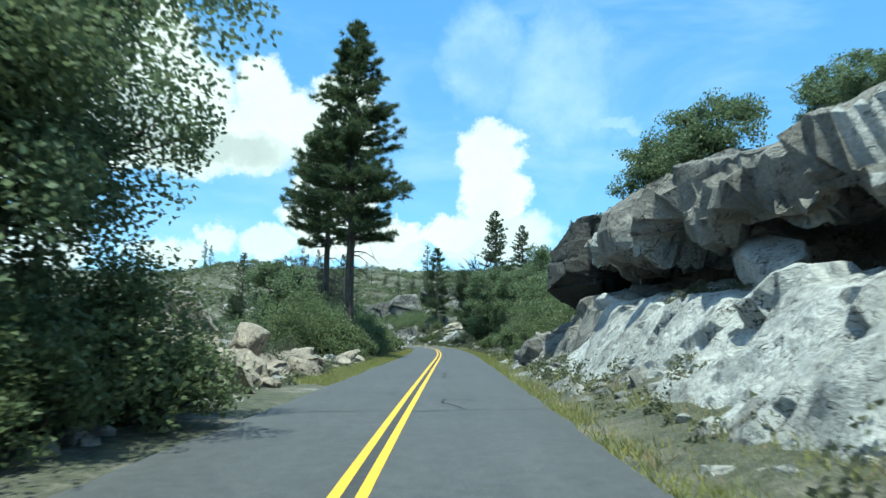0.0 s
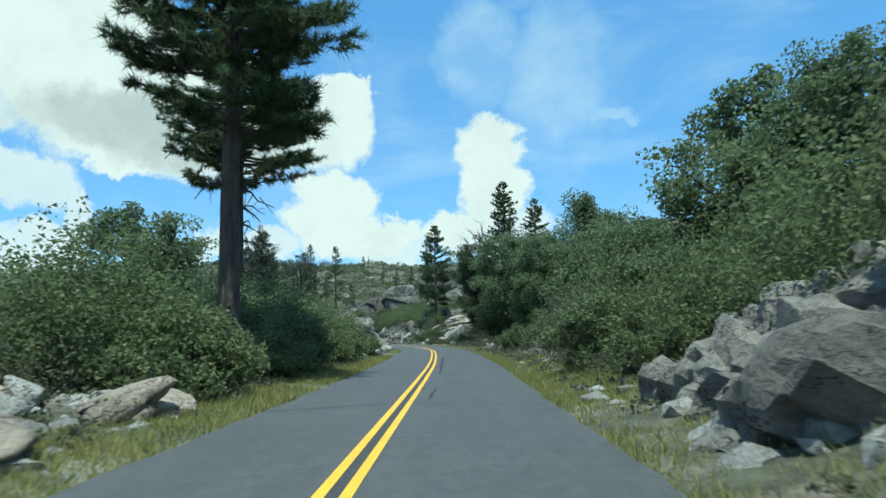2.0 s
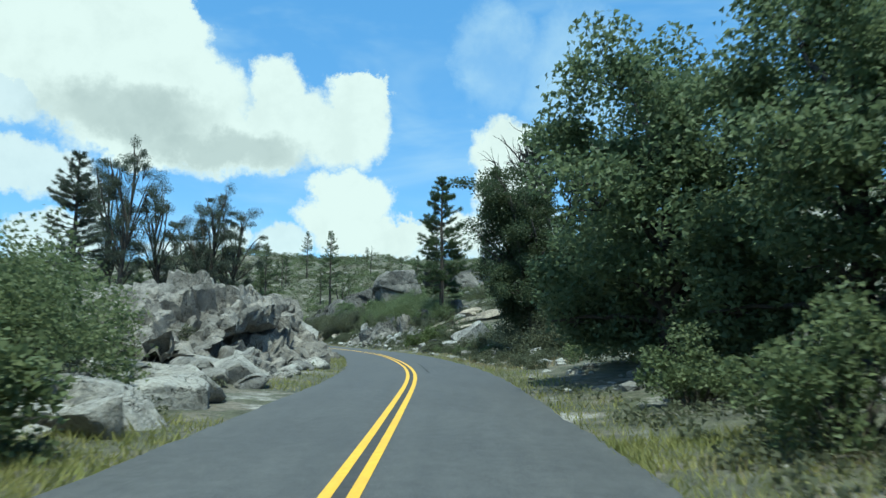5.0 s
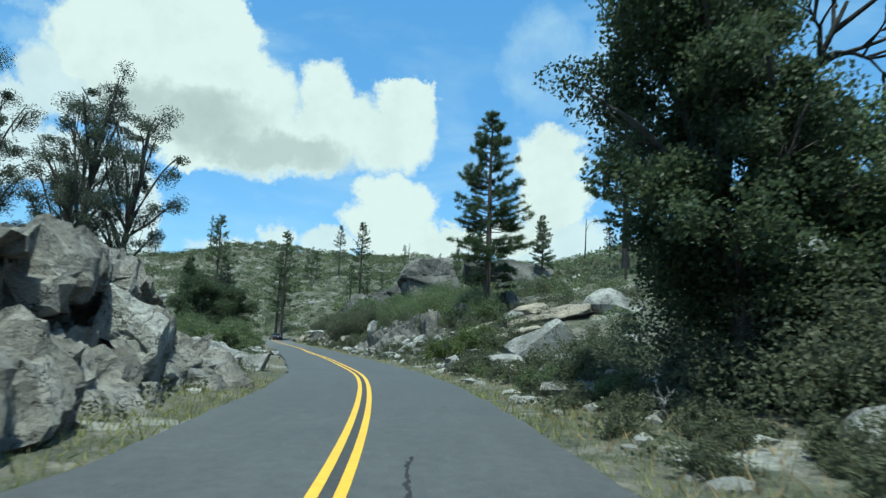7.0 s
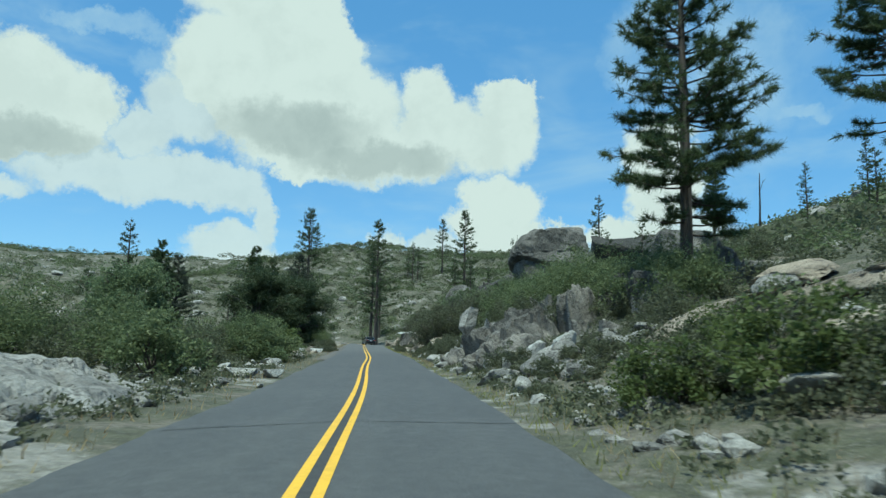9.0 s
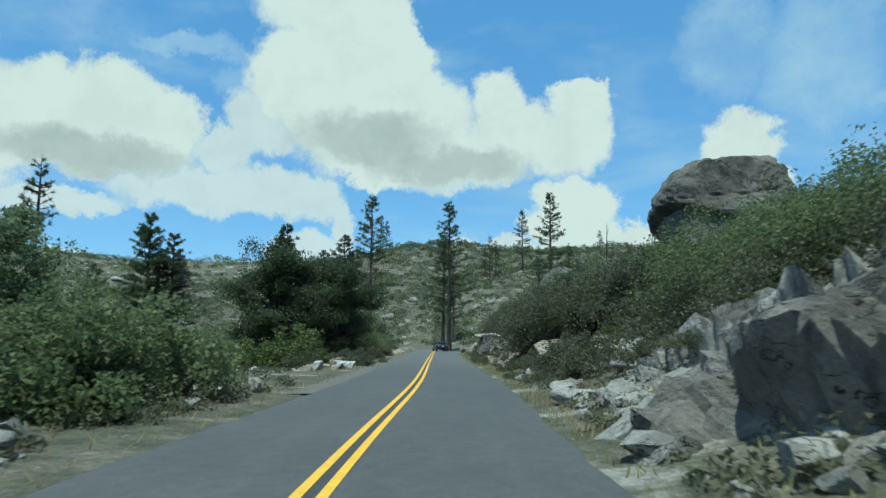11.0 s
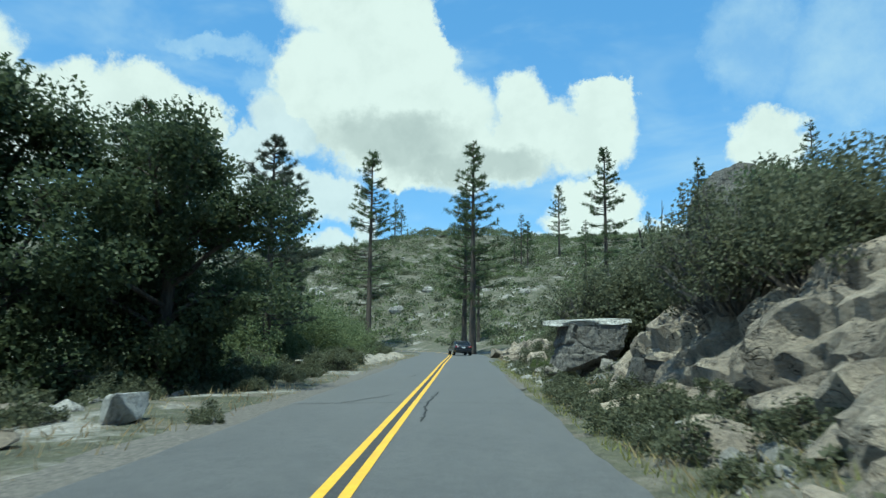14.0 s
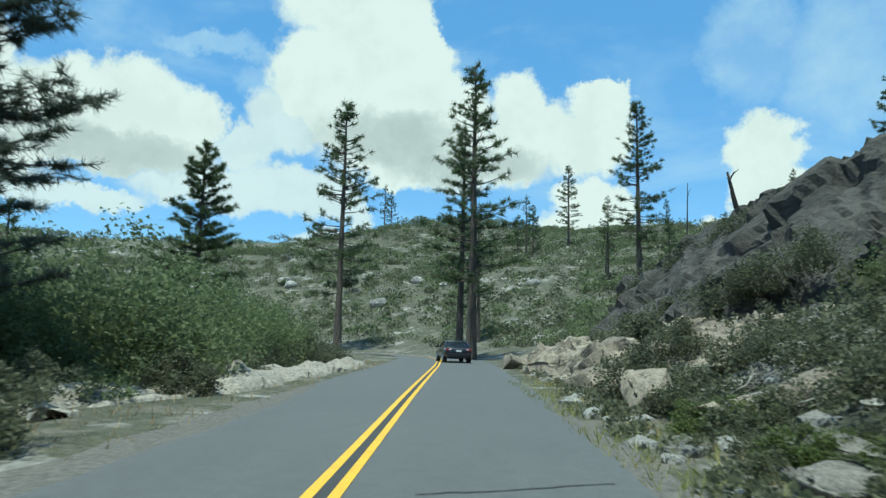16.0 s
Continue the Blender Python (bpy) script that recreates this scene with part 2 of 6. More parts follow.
def asphalt_look(k):
    g = k.pos
    big = k.noise(g, 0.35, 5, 0.6)
    fine = k.noise(g, 55.0, 4, 0.8)
    mid = k.noise(stretched(k, 3.0, 0.25, 1.0), 1.0, 5, 0.6)
    c = k.mix(k.ramp(big, 0.3, 0.7), (0.056, 0.057, 0.059), (0.080, 0.081, 0.081))
    c = k.mix(k.ramp(mid, 0.35, 0.7, 0.0, 0.5), c, (0.047, 0.048, 0.050))
    lane = k.add("ShaderNodeAttribute")
    lane.attribute_name = "offset"
    across = k.math("ABSOLUTE", k.math("SUBTRACT", k.math("ABSOLUTE", k.math("MULTIPLY_ADD", k.noise(g, 0.2, 3), 0.5, lane.outputs["Fac"])), 1.35))
    track = k.math("MULTIPLY", k.ramp(k.math("ABSOLUTE", k.math("SUBTRACT", across, 0.7)), 0.32, 0.05), k.ramp(k.noise(stretched(k, 2.0, 0.4, 1.0), 0.8, 4), 0.35, 0.65))
    c = k.mix(k.math("MULTIPLY", track, 0.45), c, (0.088, 0.088, 0.086))
    c = k.mix(k.ramp(k.noise(g, 1.7, 6, 0.7, 0.8), 0.58, 0.72, 0.0, 0.35), c, (0.036, 0.036, 0.038))
    c = k.mix(k.ramp(k.noise(g, 4.0, 7, 0.78), 0.36, 0.64), k.mix(0.35, c, (0.028, 0.028, 0.03)), k.mix(0.16, c, (0.15, 0.15, 0.147)))
    c = k.mix(k.ramp(k.noise(g, 22.0, 5, 0.8), 0.40, 0.62), k.mix(0.3, c, (0.03, 0.03, 0.032)), c)
    # asphalt turns paler from about y 158 to 182
    paler = k.ramp(k.math("ADD", k.add("ShaderNodeSeparateXYZ", g).outputs[1], k.math("MULTIPLY", big, 6.0)), 158.0, 182.0, 0.0, 0.32)
    c = k.mix(paler, c, (0.150, 0.150, 0.146))
    c = k.mix(k.ramp(fine, 0.5, 0.7, 0.0, 0.6), c, (0.19, 0.19, 0.185))
    k.feed(k.bsdf.inputs["Base Color"], c)
    bump(k, fine, 0.5, 0.01)


ASPHALT = material("worn_asphalt", asphalt_look, 0.72)


def plain_look(a, b, scale, depth=0.01):
    def build(k):
        f = k.noise(k.pos, scale, 5, 0.7)
        k.feed(k.bsdf.inputs["Base Color"], k.mix(k.ramp(f, 0.3, 0.7), a, b))
        bump(k, f, 0.5, depth)
    return build


def paint_look(k):
    f = k.noise(k.pos, 9.0, 5, 0.7)
    c = k.mix(k.ramp(f, 0.3, 0.7), (0.66, 0.37, 0.02), (0.78, 0.46, 0.035))
    c = k.mix(k.ramp(k.noise(k.pos, 1.3, 4), 0.4, 0.7, 0.0, 0.3), c, (0.45, 0.27, 0.04))
    worn = k.math("MULTIPLY", k.ramp(k.noise(k.pos, 38.0, 5, 0.8), 0.56, 0.66), k.ramp(k.noise(k.pos, 0.8, 4), 0.35, 0.65))
    k.feed(k.bsdf.inputs["Base Color"], k.mix(k.math("MULTIPLY", worn, 0.75), c, (0.08, 0.075, 0.065)))
    bump(k, f, 0.5, 0.01)


YELLOW = material("yellow_road_paint", paint_look, 0.6)
TAR = material("crack_tar", plain_look((0.012, 0.012, 0.013), (0.022, 0.022, 0.023), 8.0), 0.9)
PALE_GRAVEL = material("pale_sandy_gravel", plain_look((0.15, 0.135, 0.11), (0.36, 0.325, 0.27), 9.0, 0.05), 0.95)
SEALED = material("dark_sealed_asphalt", plain_look((0.030, 0.030, 0.031), (0.052, 0.052, 0.053), 12.0), 0.8)
GRAVEL = material("pale_gravel", plain_look((0.06, 0.056, 0.05), (0.165, 0.15, 0.132), 14.0, 0.04), 0.95)


def bark_look(a, b):
    def build(k):
        f = k.noise(stretched(k, 5.0, 5.0, 0.9), 1.6, 6, 0.7)
        p = k.voronoi(stretched(k, 6.0, 6.0, 1.4), 1.2)
        k.feed(k.bsdf.inputs["Base Color"], k.mix(k.ramp(f, 0.3, 0.7), a, b))
        bump(k, k.math("ADD", f, p), 1.0, 0.05)
    return build


PINE_BARK = material("pine_bark", bark_look((0.042, 0.036, 0.031), (0.115, 0.092, 0.076)), 0.95)
OAK_BARK = material("oak_bark", bark_look((0.035, 0.030, 0.026), (0.10, 0.085, 0.07)), 0.95)
DEAD_WOOD = material("dead_wood", bark_look((0.15, 0.14, 0.125), (0.38, 0.355, 0.325)), 0.9)
GREY_TWIG = material("grey_twigs", bark_look((0.055, 0.05, 0.044), (0.16, 0.148, 0.132)), 0.95)
CHARRED = material("charred_wood", bark_look((0.014, 0.013, 0.012), (0.042, 0.037, 0.034)), 0.95)


def leaf_look(a, b, c, through_light=0.46):
    def build(k):
        rnd = k.add("ShaderNodeNewGeometry").outputs["Random Per Island"]
        per = k.add("ShaderNodeObjectInfo").outputs["Random"]
        col = k.mix(rnd, a, b)
        col = k.mix(k.ramp(k.noise(k.pos, 0.9, 4, 0.6), 0.4, 0.7), col, c)
        col = k.mix(k.math("MULTIPLY", per, 0.35), col, b)
        k.feed(k.bsdf.inputs["Base Color"], col)
        k.bsdf.inputs["Specular IOR Level"].default_value = 0.25
        t = k.add("ShaderNodeBsdfTranslucent", col)
        k.feed(k.out.inputs[0], k.add("ShaderNodeMixShader", through_light, k.bsdf, t))
    return build


OAK_LEAF = material("oak_leaves", leaf_look((0.095, 0.132, 0.068), (0.207, 0.250, 0.129), (0.140, 0.185, 0.098)), 0.55)
PINE_NEEDLE = material("pine_needles", leaf_look((0.046, 0.071, 0.035), (0.107, 0.140, 0.065), (0.073, 0.105, 0.049)), 0.6)
GREY_NEEDLE = material("grey_pine_needles", leaf_look((0.06, 0.075, 0.055), (0.11, 0.125, 0.095), (0.08, 0.10, 0.07)), 0.6)
# OAK_LEAF at about half its value: shade put into the leaf colour
SHADED_OAK_LEAF = material("shaded_oak_leaves", leaf_look((0.045, 0.066, 0.034), (0.098, 0.122, 0.062), (0.068, 0.09, 0.046)), 0.5)
GREEN_BUSH = material("green_bush_leaves", leaf_look((0.081, 0.112, 0.054), (0.195, 0.226, 0.107), (0.124, 0.159, 0.073)), 0.55)
BRIGHT_BUSH = material("bright_bush_leaves", leaf_look((0.075, 0.108, 0.033), (0.155, 0.185, 0.066), (0.11, 0.138, 0.048)), 0.55)
OLIVE_BUSH = material("olive_bush_leaves", leaf_look((0.063, 0.073, 0.044), (0.161, 0.168, 0.102), (0.102, 0.113, 0.068)), 0.6)
GRASS = material("roadside_grass", leaf_look((0.17, 0.19, 0.05), (0.36, 0.33, 0.13), (0.21, 0.24, 0.07), 0.4), 0.7)
DRY_GRASS = material("dry_grass", leaf_look((0.30, 0.24, 0.13), (0.46, 0.37, 0.20), (0.25, 0.16, 0.10), 0.4), 0.8)


def car_look(k):
    k.feed(k.bsdf.inputs["Base Color"], (0.008, 0.009, 0.012, 1))
    k.bsdf.inputs["Metallic"].default_value = 0.2
    k.bsdf.inputs["Coat Weight"].default_value = 0.8


def solid(colour, rough=0.5, metal=0.0, coat=0.0, glow=None):
    def build(k):
        k.feed(k.bsdf.inputs["Base Color"], (*colour, 1))
        k.bsdf.inputs["Metallic"].default_value, k.bsdf.inputs["Coat Weight"].default_value = metal, coat
    return build


CAR_PAINT = material("black_car_paint", car_look, 0.3)
CAR_GLASS = material("dark_car_glass", solid((0.012, 0.014, 0.016)), 0.06)
RUBBER = material("tyre_rubber", solid((0.015, 0.015, 0.015)), 0.85)
CHROME = material("bright_metal", solid((0.65, 0.65, 0.66), 0.2, 1.0), 0.25)
RED_LENS = material("red_lamp_lens", solid((0.25, 0.01, 0.01), 0.2, 0.0, 0.6), 0.2)
PLATE = material("pale_plate", solid((0.55, 0.56, 0.58)), 0.5)

# ---- shape helpers ----
RNG = np.random.default_rng(7)


def hash_noise(x, y, z=0.0):
    """Smooth value noise in numpy, -1 to 1."""
    x, y, z = np.broadcast_arrays(np.asarray(x, float), np.asarray(y, float), np.asarray(z, float))
    ix, iy, iz = np.floor(x), np.floor(y), np.floor(z)
    fx, fy, fz = [f * f * (3 - 2 * f) for f in (x - ix, y - iy, z - iz)]

    def corner(a, b, c):
        s = np.sin((ix + a) * 127.1 + (iy + b) * 311.7 + (iz + c) * 74.7) * 43758.5453
        return (s - np.floor(s)) * 2 - 1
    total = 0.0
    for a in (0, 1):
        for b in (0, 1):
            for c in (0, 1):
                total = total + corner(a, b, c) * np.where(a, fx, 1 - fx) * np.where(b, fy, 1 - fy) * np.where(c, fz, 1 - fz)
    return total


def fbm(x, y, z=0.0, octaves=4):
    total, amp = 0.0, 0.5
    for i in range(octaves):
        total = total + amp * hash_noise(x * 2.03 ** i + 17 * i, y * 2.03 ** i + 5 * i, np.asarray(z) * 2.03 ** i)
        amp *= 0.5
    return total


def mesh_from(name, verts, faces, mat, smooth=False):
    me = bpy.data.meshes.new(name)
    me.from_pydata(np.asarray(verts).tolist(), [], np.asarray(faces).tolist() if isinstance(faces, np.ndarray) else faces)
    if mat:
        me.materials.append(mat)
    if smooth:
        me.polygons.foreach_set("use_smooth", [True] * len(me.polygons))
    me.update()
    return me


def hang(name, me, parent=None, label=""):
    """Link a mesh as one object under its thing."""
    ob = new(name, me)
    ob.parent = parent
    return tagged(ob, label) if label else ob


def part(name, bm, mat, parent, label="", smooth=False):
    me = bpy.data.meshes.new(name)
    bm.to_mesh(me)
    bm.free()
    me.materials.append(mat)
    if smooth:
        me.polygons.foreach_set("use_smooth", [True] * len(me.polygons))
    return hang(name, me, parent, label)


def box(bm, cx, cy, cz, sx, sy, sz, bevel=0.0):
    made = bmesh.ops.create_cube(bm, size=1.0, matrix=Matrix.Translation((cx, cy, cz)) @ Matrix.Diagonal((sx, sy, sz, 1)))
    if bevel:
        edges = list({e for v in made["verts"] for e in v.link_edges})
        bmesh.ops.bevel(bm, geom=edges, offset=bevel, segments=2, affect="EDGES", profile=0.6)


def tube(points, radii, sides=6):
    """Verts and faces of a tapered tube along points."""
    p = np.asarray(points, float)
    t = np.gradient(p, axis=0)
    t /= np.linalg.norm(t, axis=1)[:, None] + 1e-9
    up = np.where(np.abs(t[:, 2:3]) > 0.9, [[1.0, 0, 0]], [[0, 0, 1.0]])
    a = np.cross(t, up)
    a /= np.linalg.norm(a, axis=1)[:, None] + 1e-9
    b = np.cross(t, a)
    ang = np.arange(sides) * 2 * np.pi / sides
    r = np.asarray(radii, float)[:, None, None]
    v = p[:, None, :] + r * (np.cos(ang)[None, :, None] * a[:, None, :] + np.sin(ang)[None, :, None] * b[:, None, :])
    faces = []
    for i in range(len(p) - 1):
        for j in range(sides):
            k = (j + 1) % sides
            faces.append((i * sides + j, i * sides + k, (i + 1) * sides + k, (i + 1) * sides + j))
    faces.append(tuple(range((len(p) - 1) * sides, len(p) * sides)))
    return v.reshape(-1, 3), faces


def joined(pieces):
    verts, faces, base = [], [], 0
    for v, f in pieces:
        verts.append(np.asarray(v))
        faces.extend(tuple(i + base for i in q) for q in f)
        base += len(v)
    return np.concatenate(verts), faces


def blades(centres, directions, length, width, rng, droop=0.0, folded=False):
    """Long thin pieces, one per centre, that point along directions: needles and grass, or folded leaves."""
    n = len(centres)
    d = directions / (np.linalg.norm(directions, axis=1)[:, None] + 1e-9)
    side = np.cross(d, rng.normal(size=(n, 3)))
    side /= np.linalg.norm(side, axis=1)[:, None] + 1e-9
    ln, w = np.broadcast_to(length, n)[:, None], np.broadcast_to(width, n)[:, None]
    tip = centres + d * ln - np.array([[0, 0, 1.0]]) * droop * ln
    if not folded:
        return np.stack([centres - side * w, centres + side * w, tip], axis=1).reshape(-1, 3), np.arange(3 * n).reshape(n, 3)
    mid = centres + d * ln * 0.45
    v = np.stack([centres, mid + side * w, tip, mid - side * w], axis=1).reshape(-1, 3)
    return v, np.arange(4 * n).reshape(n, 4)


def leaves(centres, size, rng, flat=0.35, folded=False):
    """Small leaves at centres, each with its own turn."""
    n = len(centres)
    d = rng.normal(size=(n, 3))
    d[:, 2] *= 1 - flat
    return blades(centres, d, size * rng.uniform(0.7, 1.3, n), size * (0.36 if folded else 0.48) * rng.uniform(0.7, 1.3, n), rng, 0.0, folded)


# ---- the plan: road line and ground ----
LINE = [(-0.75, -60), (-0.72, -20), (-0.7, 6), (-0.55, 25), (-0.35, 45), (-0.34, 56), (-0.6, 70), (-1.1, 82), (-2.48, 93), (-4.9, 105.5), (-7.62, 114.5),
        (-10.4, 123), (-15.14, 136.5), (-19.93, 150.5), (-27.85, 172), (-34.46, 190), (-38.53, 201), (-42.9, 213), (-47.3, 225), (-53.1, 239), (-62, 251), (-78, 260), (-105, 265), (-150, 262)]


def smooth_line(points):
    p = np.array(points, float)
    out = []
    for i in range(1, len(p) - 2):
        a, b, c, d = p[i - 1], p[i], p[i + 1], p[i + 2]
        k = max(int(np.linalg.norm(c - b)), 2)
        for t in np.arange(k) / k:
            out.append(0.5 * (2 * b + (c - a) * t + (2 * a - 5 * b + 4 * c - d) * t * t + (3 * b - a - 3 * c + d) * t ** 3))
    q = np.array(out)
    for _ in range(6):
        q[1:-1] = (q[:-2] + 2 * q[1:-1] + q[2:]) / 4
    s = np.concatenate([[0], np.cumsum(np.linalg.norm(np.diff(q, axis=0), axis=1))])
    even = np.arange(0, s[-1], 1.0)
    return np.stack([np.interp(even, s, q[:, 0]), np.interp(even, s, q[:, 1])], axis=1)


MID = smooth_line(LINE)
WAY = np.gradient(MID, axis=0)
WAY /= np.linalg.norm(WAY, axis=1)[:, None]
SIDE = np.stack([WAY[:, 1], -WAY[:, 0]], axis=1)        # to the right
S0 = int(np.argmin(np.abs(MID[:, 1])))                   # s = 0 abreast of the walk's start
WEST, EAST = 2.45, 2.75                                  # asphalt to the left and right of the yellow lines


def station(s, d=0.0):
    """The place at s metres along the road and d to the right of its yellow lines."""
    i = np.clip(np.asarray(s, float) + S0, 0, len(MID) - 1.001)
    k = np.floor(i).astype(int)
    f = (i - k)[..., None]
    p = MID[k] * (1 - f) + MID[k + 1] * f
    q = SIDE[k] * (1 - f) + SIDE[k + 1] * f
    return p + q * np.asarray(d, float)[..., None]


def along(x, y):
    """s and d of a place."""
    x, y = np.atleast_1d(np.asarray(x, float)), np.atleast_1d(np.asarray(y, float))
    s, d = np.empty(len(x)), np.empty(len(x))
    for i in range(0, len(x), 4000):
        dx, dy = x[i:i + 4000, None] - MID[None, :, 0], y[i:i + 4000, None] - MID[None, :, 1]
        r = dx * dx + dy * dy
        k = np.argmin(r, axis=1)
        j = np.arange(len(k))
        side = dx[j, k] * SIDE[k, 0] + dy[j, k] * SIDE[k, 1]
        fore = dx[j, k] * WAY[k, 0] + dy[j, k] * WAY[k, 1]
        s[i:i + 4000] = k - S0 + fore
        d[i:i + 4000] = np.where(np.abs(fore) < 1.0, side, np.sign(side) * np.sqrt(r[j, k]))
    return s, d


def smoothstep(v, a, b):
    t = np.clip((v - a) / (b - a), 0, 1)
    return t * t * (3 - 2 * t)


# banks: along s, the slope of the first metres and of the hill behind, on either side
BANK_S = [-40, 0, 24, 32, 60, 95, 110, 125, 140, 165, 185, 205, 230, 260]
EAST_NEAR = [0.5, 0.55, 0.5, 0.34, 0.13, 0.10, 0.16, 0.36, 0.42, 0.36, 0.34, 0.38, 0.30, 0.2]
EAST_FAR = [0.4, 0.42, 0.46, 0.56, 0.54, 0.46, 0.33, 0.30, 0.32, 0.36, 0.36, 0.38, 0.40, 0.3]
WEST_NEAR = [0.04, 0.10, 0.10, 0.05, 0.05, 0.22, 0.08, 0.06, 0.03, -0.10, -0.12, -0.12, -0.02, 0.1]
WEST_FAR = [0.08, 0.07, 0.07, 0.08, 0.09, 0.10, 0.12, 0.13, 0.12, 0.12, 0.12, 0.12, 0.14, 0.2]


def height(x, y):
    """The ground's height at a place."""
    shape = np.shape(x)
    x, y = np.atleast_1d(np.asarray(x, float)).ravel(), np.atleast_1d(np.asarray(y, float)).ravel()
    s, d = along(x, y)
    right = d > 0
    e = np.where(right, d - EAST, -d - WEST)
    start = np.where(right, 0.9, np.where(s > 150, 2.6, 1.2))
    start = np.where(right, 0.9 + 1.5 * smoothstep(s, 184, 196), start)
    near = np.where(right, np.interp(s, BANK_S, EAST_NEAR), np.interp(s, BANK_S, WEST_NEAR))
    far = np.where(right, np.interp(s, BANK_S, EAST_FAR), np.interp(s, BANK_S, WEST_FAR))
    reach = np.where(right, 7.0, np.where(s > 150, 9.0, 6.0))
    flat = np.where(right, 0.0, np.where(s > 130, 22.0 * smoothstep(s, 130, 165), 0.0))
    b = np.maximum(e - start, 0)
    z = near * np.minimum(b, reach) + far * np.maximum(b - reach - flat, 0)
    top = np.where(right, 60.0, 12.0 - 5.0 * smoothstep(s, 190, 235))
    z = np.where(z > 0, top * (1 - np.exp(-z / top)), z)
    p = y - 0.1 * x
    hill = (27 - 10 * smoothstep(-x, 95, 200) - 7 * smoothstep(-x, 128, 175)) * np.clip((p - 238) / 190, 0, 1) ** 1.1 * smoothstep(e, 4, 40) + 14 * np.exp(-((x + 124) ** 2 + (y - 405) ** 2) / 40 ** 2)
    up = np.maximum(z, 0)
    z = np.where(z > 0, np.sqrt(up * up + hill * hill * np.where(right, 0.6, 1.0)), z * (1 - smoothstep(p, 215, 300)) + hill)
    rough = smoothstep(e, 0.6, 5.0)
    z = z + rough * (0.35 * fbm(x * 0.35, y * 0.35) + 0.16 * fbm(x * 1.3, y * 1.3))
    z = z + smoothstep(e, 25, 80) * (6.5 * fbm(x * 0.022, y * 0.022, 3.0) + 2.4 * fbm(x * 0.11, y * 0.11, 1.0)) + smoothstep(e, 60, 160) * 1.6 * fbm(x * 0.3, y * 0.3, 7.0)
    z = z - 0.06 - 0.05 * (1 - smoothstep(e, -0.4, 0.1)) + 0.05 * smoothstep(e, 0.2, 1.2)
    return z.reshape(shape)


def at(x, y, sink=0.0, turn=0.0, scale=1.0):
    """A pose on the ground."""
    sx = scale if isinstance(scale, (tuple, list)) else (scale,) * 3
    return pose(x, y, float(height(x, y)) - sink, 0, 0, turn) @ Matrix.Diagonal((*sx, 1))


def axis(lo, hi, step, far_lo, far_hi, grow=1.16):
    mid = list(np.arange(lo, hi, step))
    out, d = [], step
    x = mid[-1]
    while x < far_hi:
        d *= grow
        x += d
        out.append(x)
    pre, d, x = [], step, lo
    while x > far_lo:
        d *= grow
        x -= d
        pre.append(x)
    return np.array(pre[::-1] + mid + out)


gx, gy = axis(-64, 16, 0.95, -2600, 2600), axis(-14, 236, 0.95, -1500, 3200)
XX, YY = np.meshgrid(gx, gy)
ZZ = height(XX, YY)
nx, ny = len(gx), len(gy)
idx = np.arange(nx * ny).reshape(ny, nx)
quads = np.stack([idx[:-1, :-1], idx[:-1, 1:], idx[1:, 1:], idx[1:, :-1]], axis=-1).reshape(-1, 4)
ground = new("ground", mesh_from("ground", np.stack([XX, YY, ZZ], axis=-1).reshape(-1, 3), quads, GROUND, True))
tagged(ground, "dry rocky hillside ground with scrub and bare soil", "ground", kind="structure")


def strip(name, s, left, right, z, mat, parent=None, crown=0.0, across=2):
    """A ribbon along the road between two offsets."""
    s = np.asarray(s, float)
    f = np.linspace(0, 1, across)
    d = np.broadcast_to(left, len(s))[:, None] * (1 - f) + np.broadcast_to(right, len(s))[:, None] * f
    p = station(np.broadcast_to(s[:, None], d.shape), d)
    zz = z - crown * (d / 2.7) ** 2
    v = np.concatenate([p, zz[..., None]], axis=-1).reshape(-1, 3)
    i = np.arange(len(s) * across).reshape(len(s), across)
    q = np.stack([i[:-1, :-1], i[:-1, 1:], i[1:, 1:], i[1:, :-1]], axis=-1).reshape(-1, 4)
    me = mesh_from(name, v, q, mat, True)
    me.attributes.new("offset", "FLOAT", "POINT").data.foreach_set("value", d.ravel())
    return hang(name, me, parent)


SS = np.arange(-55, 330, 0.5)
wob = 0.10 * fbm(SS * 0.5, 2.0) + 0.06 * fbm(SS * 2.0, 9.0)
wob2 = 0.10 * fbm(SS * 0.5, 22.0) + 0.06 * fbm(SS * 2.0, 29.0)
flare = 1.2 * smoothstep(SS, 188, 204) * (1 - smoothstep(SS, 222, 240))
bend = smoothstep(SS, 203, 214) * (1 - smoothstep(SS, 240, 262))
road = strip("road", SS, -WEST + wob - 0.8 * bend, EAST + wob2 + flare * 0.3 + 1.2 * bend, 0.02, ASPHALT, None, 0.03, 9)
tagged(road, "narrow grey worn asphalt mountain road with cracks", "road", kind="structure")
strip("yellow_line", SS, -0.165, -0.06, 0.026, YELLOW, road)
strip("yellow_line", SS, 0.06, 0.165, 0.026, YELLOW, road)
strip("gravel_shoulder", np.arange(148, 236, 0.5), -WEST + 0.05, -5.0 + 2.2 * fbm(np.arange(148, 236, 0.5) * 0.35, 4.0), 0.012, GRAVEL, road, 0.03, 6)
strip("gravel_shoulder", np.arange(186, 236, 0.5), EAST - 0.05, np.minimum(5.2 + 0.8 * fbm(np.arange(186, 236, 0.5) * 0.3, 8.0), EAST + 0.1 + 0.3 * (np.arange(186, 236, 0.5) - 186)), 0.012, GRAVEL, road, 0.03, 5)


strip("line_gap", SS, -0.058, 0.058, 0.0245, SEALED, road)


